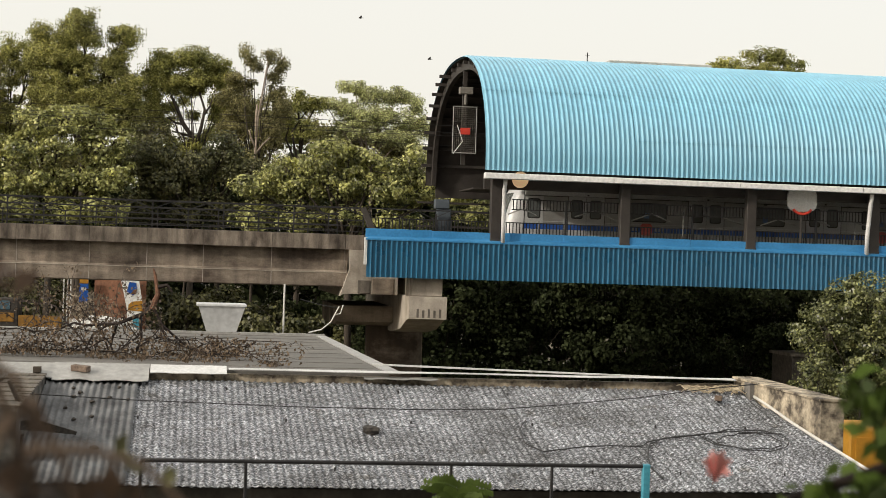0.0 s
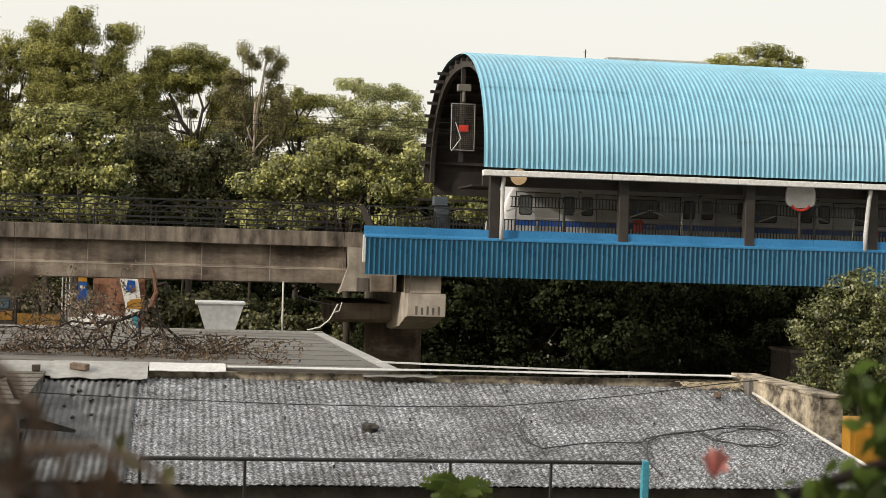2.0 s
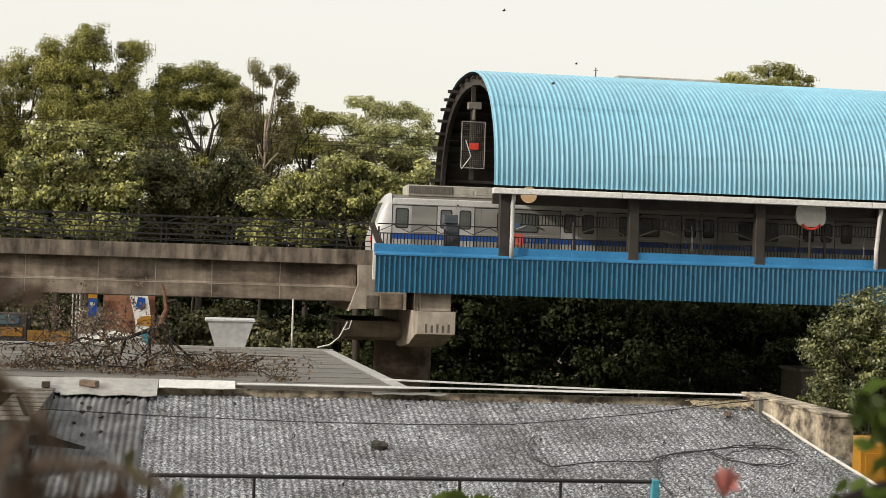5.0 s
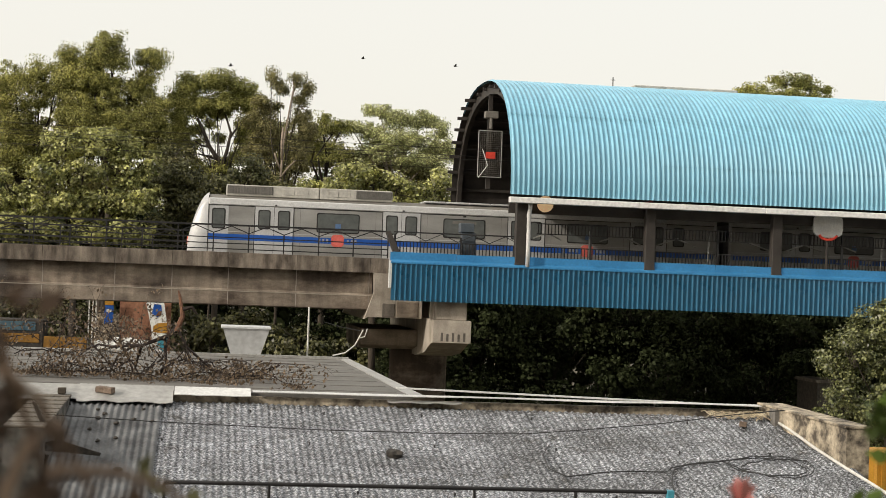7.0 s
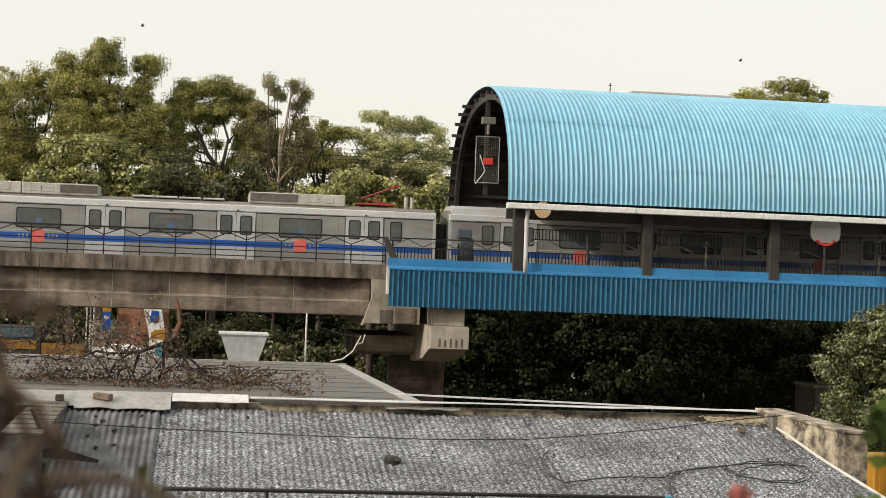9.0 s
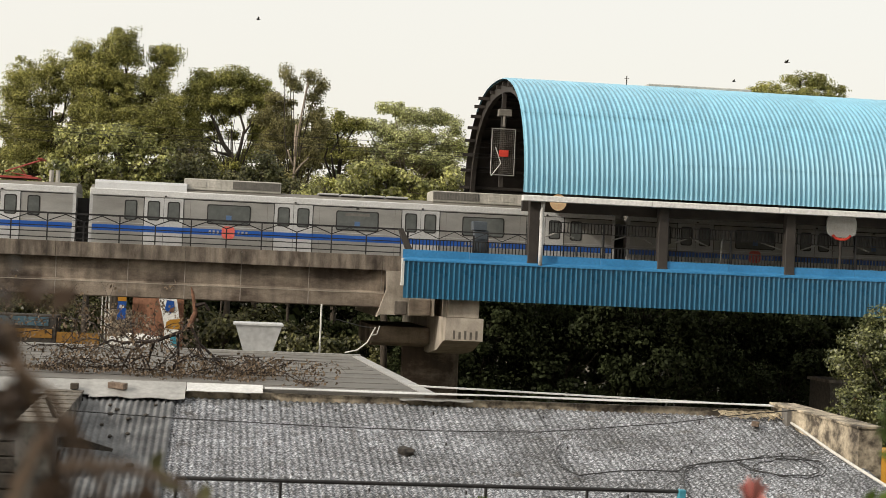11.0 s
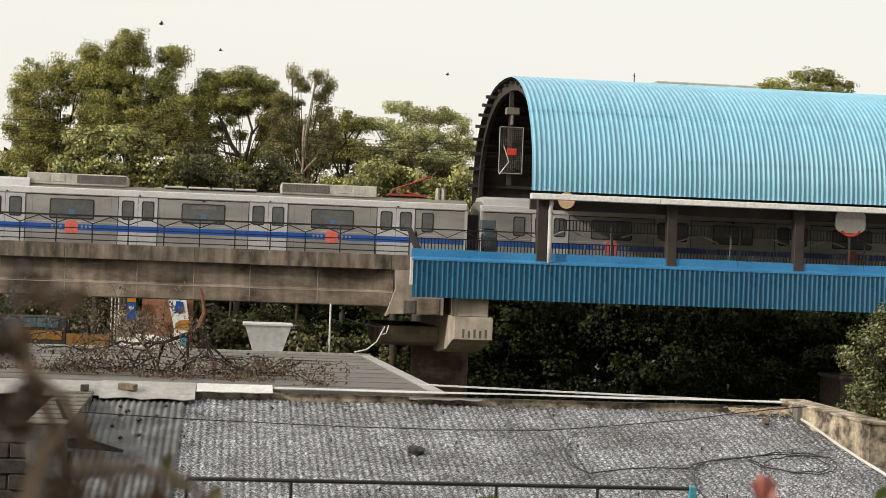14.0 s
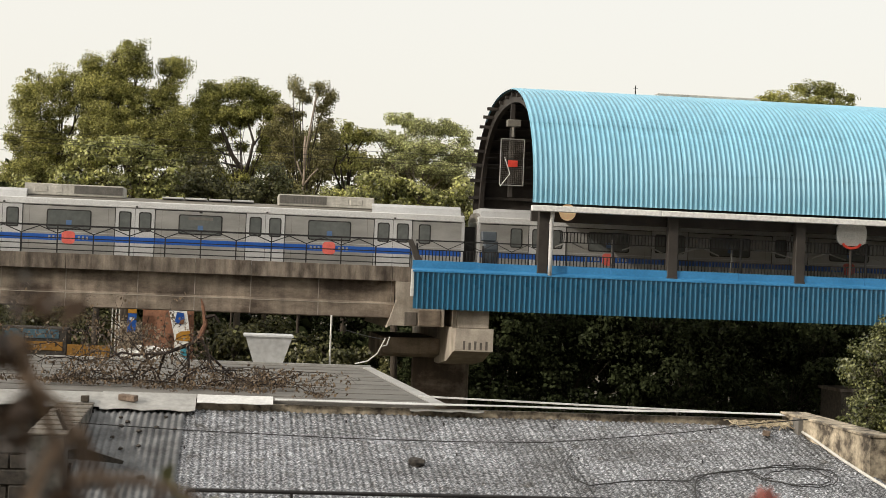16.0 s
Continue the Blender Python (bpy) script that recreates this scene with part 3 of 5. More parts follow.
    if panto:
        m = L - 2.6
        part("pantograph_base", B(m - 0.9, m + 0.7, 0.8, 2.1, 12.14, 12.22), "dark_red", c, "dull red pantograph frame")
        part("pantograph_arm", T([(m + 0.4, 1.45, 12.25), (m - 0.7, 1.45, 12.42), (m + 0.75, 1.45, 12.95)], 0.04), "dark_red", c)
        part("pantograph_rod", T([(m + 0.2, 1.6, 12.25), (m - 0.1, 1.6, 12.6)], 0.025), "dark_red", c)
        part("pantograph_strip", B(m + 0.65, m + 0.85, 0.75, 2.15, 12.94, 13.0), "dark_red", c)
        for xx in (m + 1.2, m + 1.45):
            part("insulator", T([(xx, 1.2, 12.0), (xx, 1.2, 12.55)], 0.09, n=8), "roof_unit", c)
    for bx in (3.4, L - 3.4):
        part("bogie", B(bx - 1.6, bx + 1.6, 0.3, 2.6, 8.35, 8.9), "rubber", c)
        for w in (-1.1, 1.1):
            bm = bmesh.new()
            bmesh.ops.create_cone(bm, cap_ends=True, segments=20, radius1=0.43, radius2=0.43, depth=1.8, matrix=pose(bx + w, 1.45, 8.83 - 0.05, 90))
            part("wheel_set", bm, "rubber", c)
    return c


TRAIN_Y = 2.2
lead = metro_car(True, True)
mid = metro_car(False, False)
mid_p = metro_car(False, True)
cars = [(lead, 0.0), (mid, 22.39), (mid_p, 22.39 + PITCH)]
for k in (2, 3, 4):
    cars.append((copy_thing(mid if k != 4 else mid_p, pose(0, 0, 0)), 22.39 + PITCH * k))
NOSE = [(0, 13.04), (1, 13.0), (1.5, 12.92), (2, 12.75), (2.5, 12.35), (3, 11.84), (3.5, 10.8), (4, 9.75), (6.5, 1.37), (7, -1.05),
        (7.5, -3.7), (8, -6.6), (9, -12.95), (11.5, -32.55), (12, -37.1), (12.5, -41.6), (13, -46.5), (13.5, -51.6), (14, -56.9),
        (14.5, -62.2), (15, -67.8), (15.5, -73.4), (16, -79.2)]

# ---- overhead wires ----
def wires():
    for y, z in ((3.65, 14.45), (3.6, 14.0), (8.0, 14.5), (8.05, 13.9)):
        w = link("overhead_wire", T([(-60 + 4 * i, y, z + 0.25 * ((i % 12 - 6) / 6) ** 2) for i in range(34)], 0.011, n=4), "rail_steel")
        tagged(w, "thin dark overhead traction wire above the track", "wire", "traction wires", "structure")


wires()


# ---- trees ----
def leaf_mesh(rng, centers, size, name, mat, parent, droop=0.0, facing=None):
    """Small folded leaves at the given centers: each a bent diamond of two faces."""
    n = len(centers)
    c = rng.normal(size=(n, 3))
    if facing is not None:
        c = c * 0.55 + facing
    c /= np.linalg.norm(c, axis=1)[:, None]
    a = rng.normal(size=(n, 3))
    a[:, 2] -= droop
    a -= c * (a * c).sum(1)[:, None]
    a /= np.linalg.norm(a, axis=1)[:, None]
    b = np.cross(c, a)
    s = size * rng.uniform(0.75, 1.6, (n, 1))
    p0 = centers - a * s * 0.5
    p2 = centers + a * s * 0.5
    p1 = centers + b * s * 0.32 + c * s * 0.08
    p3 = centers - b * s * 0.32 + c * s * 0.08
    v = np.stack([p0, p1, p2, p3], 1).reshape(-1, 3)
    me = bpy.data.meshes.new(name)
    me.vertices.add(4 * n)
    me.vertices.foreach_set("co", v.astype(np.float32).ravel())
    me.loops.add(4 * n)
    me.loops.foreach_set("vertex_index", np.arange(4 * n, dtype=np.int32))
    me.polygons.add(n)
    me.polygons.foreach_set("loop_start", np.arange(0, 4 * n, 4, dtype=np.int32))
    me.update(calc_edges=True)
    me.materials.append(M[mat])
    ob = new(name, me)
    ob.parent = parent
    return ob


def tree(label, x, y, blobs, mat, leaf=0.17, dens=1.0, clump=0.65, trunk=0.28, seed=1, base=0.0, bark="bark", droop=0.0, hollow=0.45, category="tree", bare=0):
    """blobs: (dx, dy, z, rx, ry, rz) of the crown. Limbs run from the trunk into each of them."""
    rng = np.random.default_rng(seed)
    t = thing("tree", label, category, (x, y, base))
    lowest = min(b[2] - b[5] for b in blobs) - base
    fork = max(0.8, lowest * 0.9 + 0.3)
    lean = rng.normal(size=2) * 0.25
    bm = bmesh.new()
    tube(bm, [(0, 0, -0.2), (lean[0] * 0.4, lean[1] * 0.4, fork * 0.5), (lean[0], lean[1], fork)], trunk, trunk * 0.72, 9)
    part("trunk", bm, bark, t, smooth=True)
    bm = bmesh.new()
    cs, fs = [], []
    for dx, dy, z, rx, ry, rz in blobs:
        z -= base
        c = np.array((dx, dy, z))
        mid = Vector((lean[0] + dx * 0.45 + rng.normal() * 0.3, lean[1] + dy * 0.45 + rng.normal() * 0.3, fork + (z - fork) * 0.55))
        tube(bm, [(lean[0], lean[1], fork - 0.3), mid, Vector(c), Vector(c + np.array((rng.normal() * 0.3 * rx, 0, rz * 0.7)))], trunk * 0.38, trunk * 0.08, 6)
        vol = (rx * ry + ry * rz + rx * rz) / 3
        k = max(6, int(dens * 5.4 * vol / clump ** 1.6))
        d = rng.normal(size=(k, 3))
        d /= np.linalg.norm(d, axis=1)[:, None]
        rad = rng.uniform(hollow, 1.06, (k, 1)) ** 0.7
        pts = c + d * rad * np.array((rx, ry, rz))
        for i in range(0, k, 3):
            q = Vector(pts[i])
            s = Vector(c) + (q - Vector(c)) * 0.15 + Vector((0, 0, -0.3 * rz))
            tube(bm, [s, (s + q) / 2 + Vector(rng.normal(size=3) * 0.15), q], trunk * 0.13, 0.015, 4, cap=False)
        m = rng.integers(int(20 * clump / leaf), int(52 * clump / leaf), k)
        for p, j in zip(pts, m):
            cr = clump * rng.uniform(0.45, 1.35)
            off = np.clip(rng.normal(size=(j, 3)), -1.5, 1.5) * np.array((0.6, 0.6, 0.42))
            cs.append(p + off * cr)
            way = (p - c) / np.array((rx, ry, rz))
            fs.append(off * 0.7 + way * 0.55 + np.array((0, 0, 0.45)))
    for i in range(bare):
        p = Vector((rng.normal() * 1.5, rng.normal(), fork))
        q = Vector((p.x + rng.normal() * 1.2, p.y, fork + rng.uniform(1.5, 4)))
        tube(bm, [p, (p + q) / 2 + Vector((0.3, 0, 0)), q], 0.06, 0.01, 4)
    part("limb_work", bm, bark, t, smooth=True)
    leaf_mesh(rng, np.concatenate(cs), leaf, "crown", mat, t, droop, np.concatenate(fs))
    return t


def trees():
    tree("tall grey-green gum tree with two rounded heads on bare stems", -5.9, 28, [(-0.3, 0, 21.02, 1.1, 1.1, 0.97), (-1.21, 0, 20.6, 0.71, 0.71, 0.65), (-2.24, 0, 20.49, 0.77, 0.77, 0.58), (0.15, 0, 20.29, 0.71, 0.71, 0.52), (1.98, 0, 20.57, 0.87, 0.87, 0.84), (1.85, 0, 19.68, 0.55, 0.55, 0.39), (-0.81, 0, 19.62, 0.77, 0.84, 0.84), (-1.02, 0, 18.24, 1.55, 1.55, 0.97), (1.12, 0, 18.4, 1.36, 1.36, 0.84), (2.62, 0, 17.77, 0.9, 0.9, 0.9), (-1.59, 0, 16.97, 1.36, 1.36, 0.97), (0.85, 0, 16.91, 1.87, 1.87, 1.1), (2.48, 0, 16.2, 1.23, 1.23, 1.1), (-1.82, 0, 19.61, 0.9, 0.9, 0.65), (-1.34, 0, 18.97, 1.1, 1.1, 0.58), (-2.62, 0, 19.1, 0.77, 0.77, 0.71), (1.35, 0, 19.1, 0.71, 0.71, 0.39), (-0.13, 0, 19.09, 0.84, 0.84, 0.45)], "leaf_gum", 0.085, 1.75, 0.42, 0.2, 11, droop=0.8, hollow=0.2)
    tree("loose-crowned olive-green tree with drooping twigs", -10.6, 30, [(0.56, 0, 19.58, 0.92, 0.99, 0.99), (1.57, 0, 19.94, 0.66, 0.66, 0.66), (0.38, 0, 18.3, 0.99, 0.99, 0.92), (1.67, 0, 18.52, 0.73, 0.86, 0.86), (0.43, 0, 16.4, 0.73, 0.82, 0.82), (2.07, 0, 17.42, 0.59, 0.79, 0.79), (-0.81, 0, 18.88, 1.15, 1.48, 1.48), (-0.75, 0, 16.66, 1.32, 1.32, 1.32), (-1.6, 0, 16.47, 0.92, 1.12, 1.12), (-1.55, 0, 14.73, 1.25, 1.25, 1.19), (-1.58, 0, 17.96, 0.66, 0.92, 0.92), (-0.39, 0, 14.78, 1.32, 1.32, 1.19)], "leaf_gum", 0.085, 1.45, 0.46, 0.2, 12, droop=1.0, hollow=0.2)
    broad = tree("broad green tree with dark crooked limbs showing through", -0.3, 29, [(-1.34, 0, 19.34, 1.08, 1.08, 0.65), (0.13, 0, 19.6, 1.3, 1.3, 0.55), (1.57, 0, 19.22, 0.91, 0.91, 0.65), (-1.79, 0, 18.49, 0.72, 0.85, 0.85), (-0.71, 0, 18.35, 0.85, 0.85, 0.46), (0.64, 0, 18.54, 1.24, 1.24, 0.46), (2.07, 0, 18.41, 0.59, 0.65, 0.65), (-1.94, 0, 17.34, 0.52, 0.72, 0.72), (1.9, 0, 17.38, 0.65, 0.65, 0.42), (-1.65, 0, 15.95, 0.52, 0.78, 0.78), (-0.61, 0, 16.89, 0.29, 0.29, 0.23), (0.19, 0, 17.75, 0.46, 0.46, 0.26), (1.39, 0, 15.43, 0.39, 0.46, 0.46), (1.55, 0, 16.47, 0.33, 0.33, 0.29), (-0.71, 0, 16.15, 0.33, 0.33, 0.26), (0.41, 0, 16.42, 0.26, 0.26, 0.2), (-0.18, 0, 17.22, 0.26, 0.26, 0.2), (0.77, 0, 14.96, 0.46, 0.46, 0.36), (-0.74, 0, 14.78, 0.65, 0.65, 0.46), (-1.23, 0, 16.73, 0.33, 0.33, 0.26), (0.27, 0, 14.62, 1.24, 1.24, 0.59), (0.17, 0, 18.13, 1.44, 1.44, 0.46), (-1.08, 0, 17.89, 0.72, 0.72, 0.39), (-1.92, 0, 16.64, 0.59, 0.65, 0.65), (1.92, 0, 16.8, 0.46, 0.52, 0.52)], "leaf_olive", 0.085, 1.9, 0.38, 0.075, 13, hollow=0.15)
    part("crooked_limb", T([(1.03, -0.60, 12.11), (0.78, -0.60, 13.21), (0.42, -0.60, 15.10), (-0.14, -0.60, 15.87), (-0.54, -0.60, 16.81), (-0.87, -0.60, 17.43)], 0.2, 0.07, 7), "bark", broad, "dark crooked limb", smooth=True)
    part("crooked_limb", T([(0.59, -0.60, 14.63), (0.87, -0.60, 15.75), (1.03, -0.60, 16.71), (0.69, -0.60, 17.72)], 0.12, 0.05, 7), "bark", broad, "dark crooked limb", smooth=True)
    part("crooked_limb", T([(0.41, -0.60, 15.17), (-0.25, -0.60, 15.33), (-0.75, -0.60, 15.44)], 0.09, 0.04, 7), "bark", broad, "dark crooked limb", smooth=True)
    part("crooked_limb", T([(0.98, -0.60, 16.39), (1.34, -0.60, 16.98), (1.45, -0.60, 17.53)], 0.07, 0.03, 7), "bark", broad, "dark crooked limb", smooth=True)
    part("crooked_limb", T([(-0.07, -0.60, 15.81), (-0.51, -0.60, 15.89), (-1.02, -0.60, 16.19)], 0.06, 0.03, 7), "bark", broad, "dark crooked limb", smooth=True)
    slim = tree("slender gum tree with pale bare upper trunk", 3.5, 27, [(-0.67, 0, 19.89, 0.26, 0.38, 0.38), (-0.37, 0, 19.43, 0.22, 0.22, 0.19), (0.68, 0, 19.7, 0.42, 0.42, 0.42), (1.23, 0, 19.35, 0.42, 0.54, 0.54), (0.96, 0, 18.58, 0.42, 0.42, 0.38), (-0.17, 0, 19.03, 0.42, 0.42, 0.32), (-0.84, 0, 18.25, 0.77, 0.77, 0.64), (-1.44, 0, 17.44, 0.64, 0.83, 0.83), (-0.73, 0, 16.74, 0.89, 0.89, 0.89), (1.11, 0, 17.7, 0.45, 0.77, 0.77), (1.46, 0, 16.71, 0.57, 0.96, 0.96), (-1.14, 0, 15.66, 0.89, 0.96, 0.96), (0.92, 0, 15.55, 0.83, 1.09, 1.09), (-0.48, 0, 14.24, 1.28, 1.28, 0.96)], "leaf_brown", 0.08, 1.6, 0.36, 0.1, 14, droop=0.9, hollow=0.15)
    part("pale_stem", T([(0.19, -1.70, 9.17), (-0.02, -1.70, 13.18), (0.01, -1.70, 14.41), (0.09, -1.70, 16.11), (0.27, -1.70, 17.35), (0.45, -1.70, 18.60), (0.55, -1.70, 19.22)], 0.08, 0.03, 8), "pale_bark", slim, "pale weathered bare trunk", smooth=True)
    part("pale_fork", T([(0.05, -1.70, 15.18), (-0.01, -1.70, 16.11), (0.03, -1.70, 16.88)], 0.085, 0.05, 8), "pale_bark", slim, "pale weathered bare trunk", smooth=True)
    part("pale_fork", T([(0.02, -1.70, 14.16), (0.37, -1.70, 14.67), (0.79, -1.70, 15.12)], 0.06, 0.03, 8), "pale_bark", slim, "pale weathered bare trunk", smooth=True)
    part("pale_fork", T([(-0.02, -1.70, 14.56), (-0.25, -1.70, 15.08), (-0.39, -1.70, 15.48)], 0.06, 0.03, 8), "pale_bark", slim, "pale weathered bare trunk", smooth=True)
    tree("leafy dark green tree between taller ones", 6.4, 31, [(-0.5, 0, 17.97, 0.67, 0.67, 0.43), (0.34, 0, 17.31, 0.93, 0.93, 0.53), (-0.63, 0, 16.74, 0.8, 0.8, 0.67), (0.86, 0, 17.66, 0.6, 0.6, 0.33), (0.05, 0, 15.91, 1.27, 1.27, 0.8)], "leaf_olive", 0.09, 1.2, 0.45, 0.2, 18, hollow=0.2)
    tree("feathery pale grey-green tree with airy crown", 10.9, 32, [(-1.45, 0, 18.71, 0.88, 0.88, 0.4), (-0.1, 0, 18.23, 1.14, 1.14, 0.54), (1.25, 0, 18.32, 0.91, 0.91, 0.44), (2.18, 0, 17.79, 0.64, 0.64, 0.54), (-2.09, 0, 17.48, 1.14, 1.14, 0.47), (-3.1, 0, 17.64, 0.47, 0.47, 0.24), (-0.4, 0, 17.01, 1.62, 1.62, 0.61), (1.84, 0, 16.84, 1.11, 1.11, 0.61), (2.94, 0, 16.34, 0.54, 0.54, 0.47), (-1.39, 0, 16.3, 1.28, 1.28, 0.54), (0.65, 0, 15.85, 1.75, 1.75, 0.54)], "leaf_grey", 0.095, 1.4, 0.4, 0.12, 15, bark="pale_bark", hollow=0.3)
    tree("rounded green tree top behind the station roof", 33.5, 30, [(-1.66, 0, 20.98, 0.86, 0.86, 0.26), (0.2, 0, 21.54, 0.99, 0.99, 0.4), (2.13, 0, 21.26, 0.86, 0.86, 0.3), (1.41, 0, 21.67, 0.49, 0.49, 0.36), (-2.47, 0, 20.74, 0.46, 0.46, 0.2), (0.12, 0, 20.52, 2.57, 2.57, 0.33)], "leaf_olive", 0.1, 1.2, 0.4, 0.3, 16)
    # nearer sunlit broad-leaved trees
    tree("dense sunlit fig tree with glossy yellow-green leaves", -7, 20, [(0.79, 0, 15.22, 1.24, 1.24, 0.77), (-0.65, 0, 14.93, 0.97, 0.97, 0.71), (2.19, 0, 15.04, 1.06, 1.06, 0.65), (-1.44, 0, 13.7, 1.12, 1.12, 0.83), (0.36, 0, 13.77, 1.24, 1.24, 0.83), (2.32, 0, 13.73, 1.12, 1.12, 0.83), (3.34, 0, 14.34, 0.65, 0.65, 0.65), (-1.68, 0, 12.16, 1.12, 1.12, 0.83), (0.13, 0, 12.05, 1.36, 1.36, 0.83), (2.22, 0, 12.12, 1.36, 1.36, 0.77), (-1.63, 0, 10.57, 1.48, 1.48, 0.74), (0.59, 0, 10.53, 1.48, 1.48, 0.74), (2.6, 0, 10.71, 1.36, 1.36, 0.74), (3.33, 0, 12.68, 0.89, 0.89, 0.77), (-3.35, 0, 12.67, 0.97, 0.97, 0.97), (-3.91, 0, 11.06, 1.3, 1.3, 1.12), (-5.26, 0, 10.62, 1.18, 1.18, 1.12)], "leaf_sunlit", 0.15, 0.95, 0.42, 0.22, 21)
    tree("dense sunlit fig tree with glossy yellow-green leaves", 8.3, 18, [(-1.41, 0, 14.11, 1.1, 1.1, 0.58), (-2.39, 0, 13.33, 1.1, 1.1, 0.58), (-0.34, 0, 13.69, 0.95, 0.95, 0.69), (0.82, 0, 13.33, 1.1, 1.1, 0.69), (-3.52, 0, 13.12, 0.81, 0.81, 0.58), (-4.24, 0, 12.63, 0.81, 0.81, 0.52), (-5.19, 0, 12.09, 0.95, 0.95, 0.46), (1.99, 0, 13.08, 0.81, 0.81, 0.69), (3.21, 0, 13.82, 0.58, 0.81, 0.81), (3.63, 0, 12.56, 0.46, 0.81, 0.81), (-0.93, 0, 12.35, 1.61, 1.61, 0.69), (-2.92, 0, 12, 1.33, 1.33, 0.58), (1.43, 0, 12.14, 1.33, 1.33, 0.58), (3.27, 0, 11.8, 0.66, 0.66, 0.52), (5.01, 0, 12.18, 0.98, 0.98, 0.81), (6.5, 0, 11.36, 0.98, 0.98, 0.86), (-4.86, 0, 10.63, 1.21, 1.21, 0.58), (-2.6, 0, 10.58, 1.27, 1.27, 0.63), (-0.25, 0, 10.6, 1.27, 1.27, 0.63), (2.06, 0, 10.61, 1.27, 1.27, 0.58)], "leaf_sunlit", 0.155, 0.95, 0.42, 0.22, 22)
    # tree between the figs, darkened by its leaf colour
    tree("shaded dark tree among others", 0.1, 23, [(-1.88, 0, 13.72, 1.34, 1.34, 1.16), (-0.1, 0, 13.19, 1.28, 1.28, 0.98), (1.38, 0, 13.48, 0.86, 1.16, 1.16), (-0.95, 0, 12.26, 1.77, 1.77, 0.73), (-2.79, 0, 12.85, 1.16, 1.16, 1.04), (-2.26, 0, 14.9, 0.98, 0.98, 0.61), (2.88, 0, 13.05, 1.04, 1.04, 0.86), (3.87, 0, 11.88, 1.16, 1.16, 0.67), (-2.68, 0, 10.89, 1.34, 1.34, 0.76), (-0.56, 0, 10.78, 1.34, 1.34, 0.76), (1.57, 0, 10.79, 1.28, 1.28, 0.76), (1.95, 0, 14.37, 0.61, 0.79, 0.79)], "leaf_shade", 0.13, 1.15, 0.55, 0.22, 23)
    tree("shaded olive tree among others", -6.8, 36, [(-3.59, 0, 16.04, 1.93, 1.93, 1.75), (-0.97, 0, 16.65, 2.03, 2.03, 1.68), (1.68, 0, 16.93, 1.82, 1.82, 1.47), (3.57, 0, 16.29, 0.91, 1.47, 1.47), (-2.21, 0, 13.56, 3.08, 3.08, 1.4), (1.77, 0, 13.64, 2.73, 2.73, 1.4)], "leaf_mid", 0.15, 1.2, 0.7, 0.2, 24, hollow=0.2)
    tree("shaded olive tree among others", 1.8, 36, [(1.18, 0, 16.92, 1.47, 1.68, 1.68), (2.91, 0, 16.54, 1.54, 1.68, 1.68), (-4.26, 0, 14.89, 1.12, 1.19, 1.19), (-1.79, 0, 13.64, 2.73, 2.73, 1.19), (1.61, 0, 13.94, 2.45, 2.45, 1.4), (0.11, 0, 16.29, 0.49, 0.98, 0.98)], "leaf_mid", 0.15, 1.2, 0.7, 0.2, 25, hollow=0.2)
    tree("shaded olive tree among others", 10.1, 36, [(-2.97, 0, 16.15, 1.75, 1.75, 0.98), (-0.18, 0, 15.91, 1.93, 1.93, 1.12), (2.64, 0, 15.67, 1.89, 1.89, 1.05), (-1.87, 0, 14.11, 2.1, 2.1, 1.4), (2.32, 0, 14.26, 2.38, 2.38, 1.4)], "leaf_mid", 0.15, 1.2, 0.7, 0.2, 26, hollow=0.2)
    # undergrowth behind and beneath the viaduct, its shade put into the leaf colours
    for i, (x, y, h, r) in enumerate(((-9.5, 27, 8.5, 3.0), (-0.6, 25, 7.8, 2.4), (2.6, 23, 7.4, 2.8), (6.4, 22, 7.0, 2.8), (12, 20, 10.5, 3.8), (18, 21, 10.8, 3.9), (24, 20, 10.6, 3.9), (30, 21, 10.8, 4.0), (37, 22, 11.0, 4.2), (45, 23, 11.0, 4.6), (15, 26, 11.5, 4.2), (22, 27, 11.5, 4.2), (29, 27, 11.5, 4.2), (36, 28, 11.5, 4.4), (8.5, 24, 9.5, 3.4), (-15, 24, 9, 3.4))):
        tree("shaded dark green bush under the viaduct" if x > 8 else "leafy green tree beneath the viaduct", x, y, [(-r * 0.5, 0, h * 0.72, r * 0.75, 1.6, h * 0.2), (r * 0.5, 0, h * 0.62, r * 0.75, 1.6, h * 0.2), (0, -0.4, h * 0.36, r, 1.6, h * 0.26)], "leaf_deep_shade" if x > 8 else "leaf_shade", 0.2, 0.85, 0.6, 0.15, 40 + i)
    tree("bushy broad-leaved tree with small glossy leaves beside the roof", 20.4, -18, [(0.0, 0, 8.0, 1.2, 1.2, 0.85), (-1.2, 0, 7.0, 1.0, 1.1, 0.9), (1.4, 0, 7.3, 1.3, 1.2, 1.1), (0.1, -0.3, 6.4, 1.5, 1.3, 0.95), (-1.3, 0, 5.5, 0.95, 1, 0.8), (0.6, 0, 5.0, 1.8, 1.3, 0.9), (2.4, 0, 6.0, 1.4, 1.2, 1.2), (0, 0, 3.6, 2.0, 1.4, 0.9)], "leaf_gloss", 0.09, 0.95, 0.32, 0.1, 31, hollow=0.3)


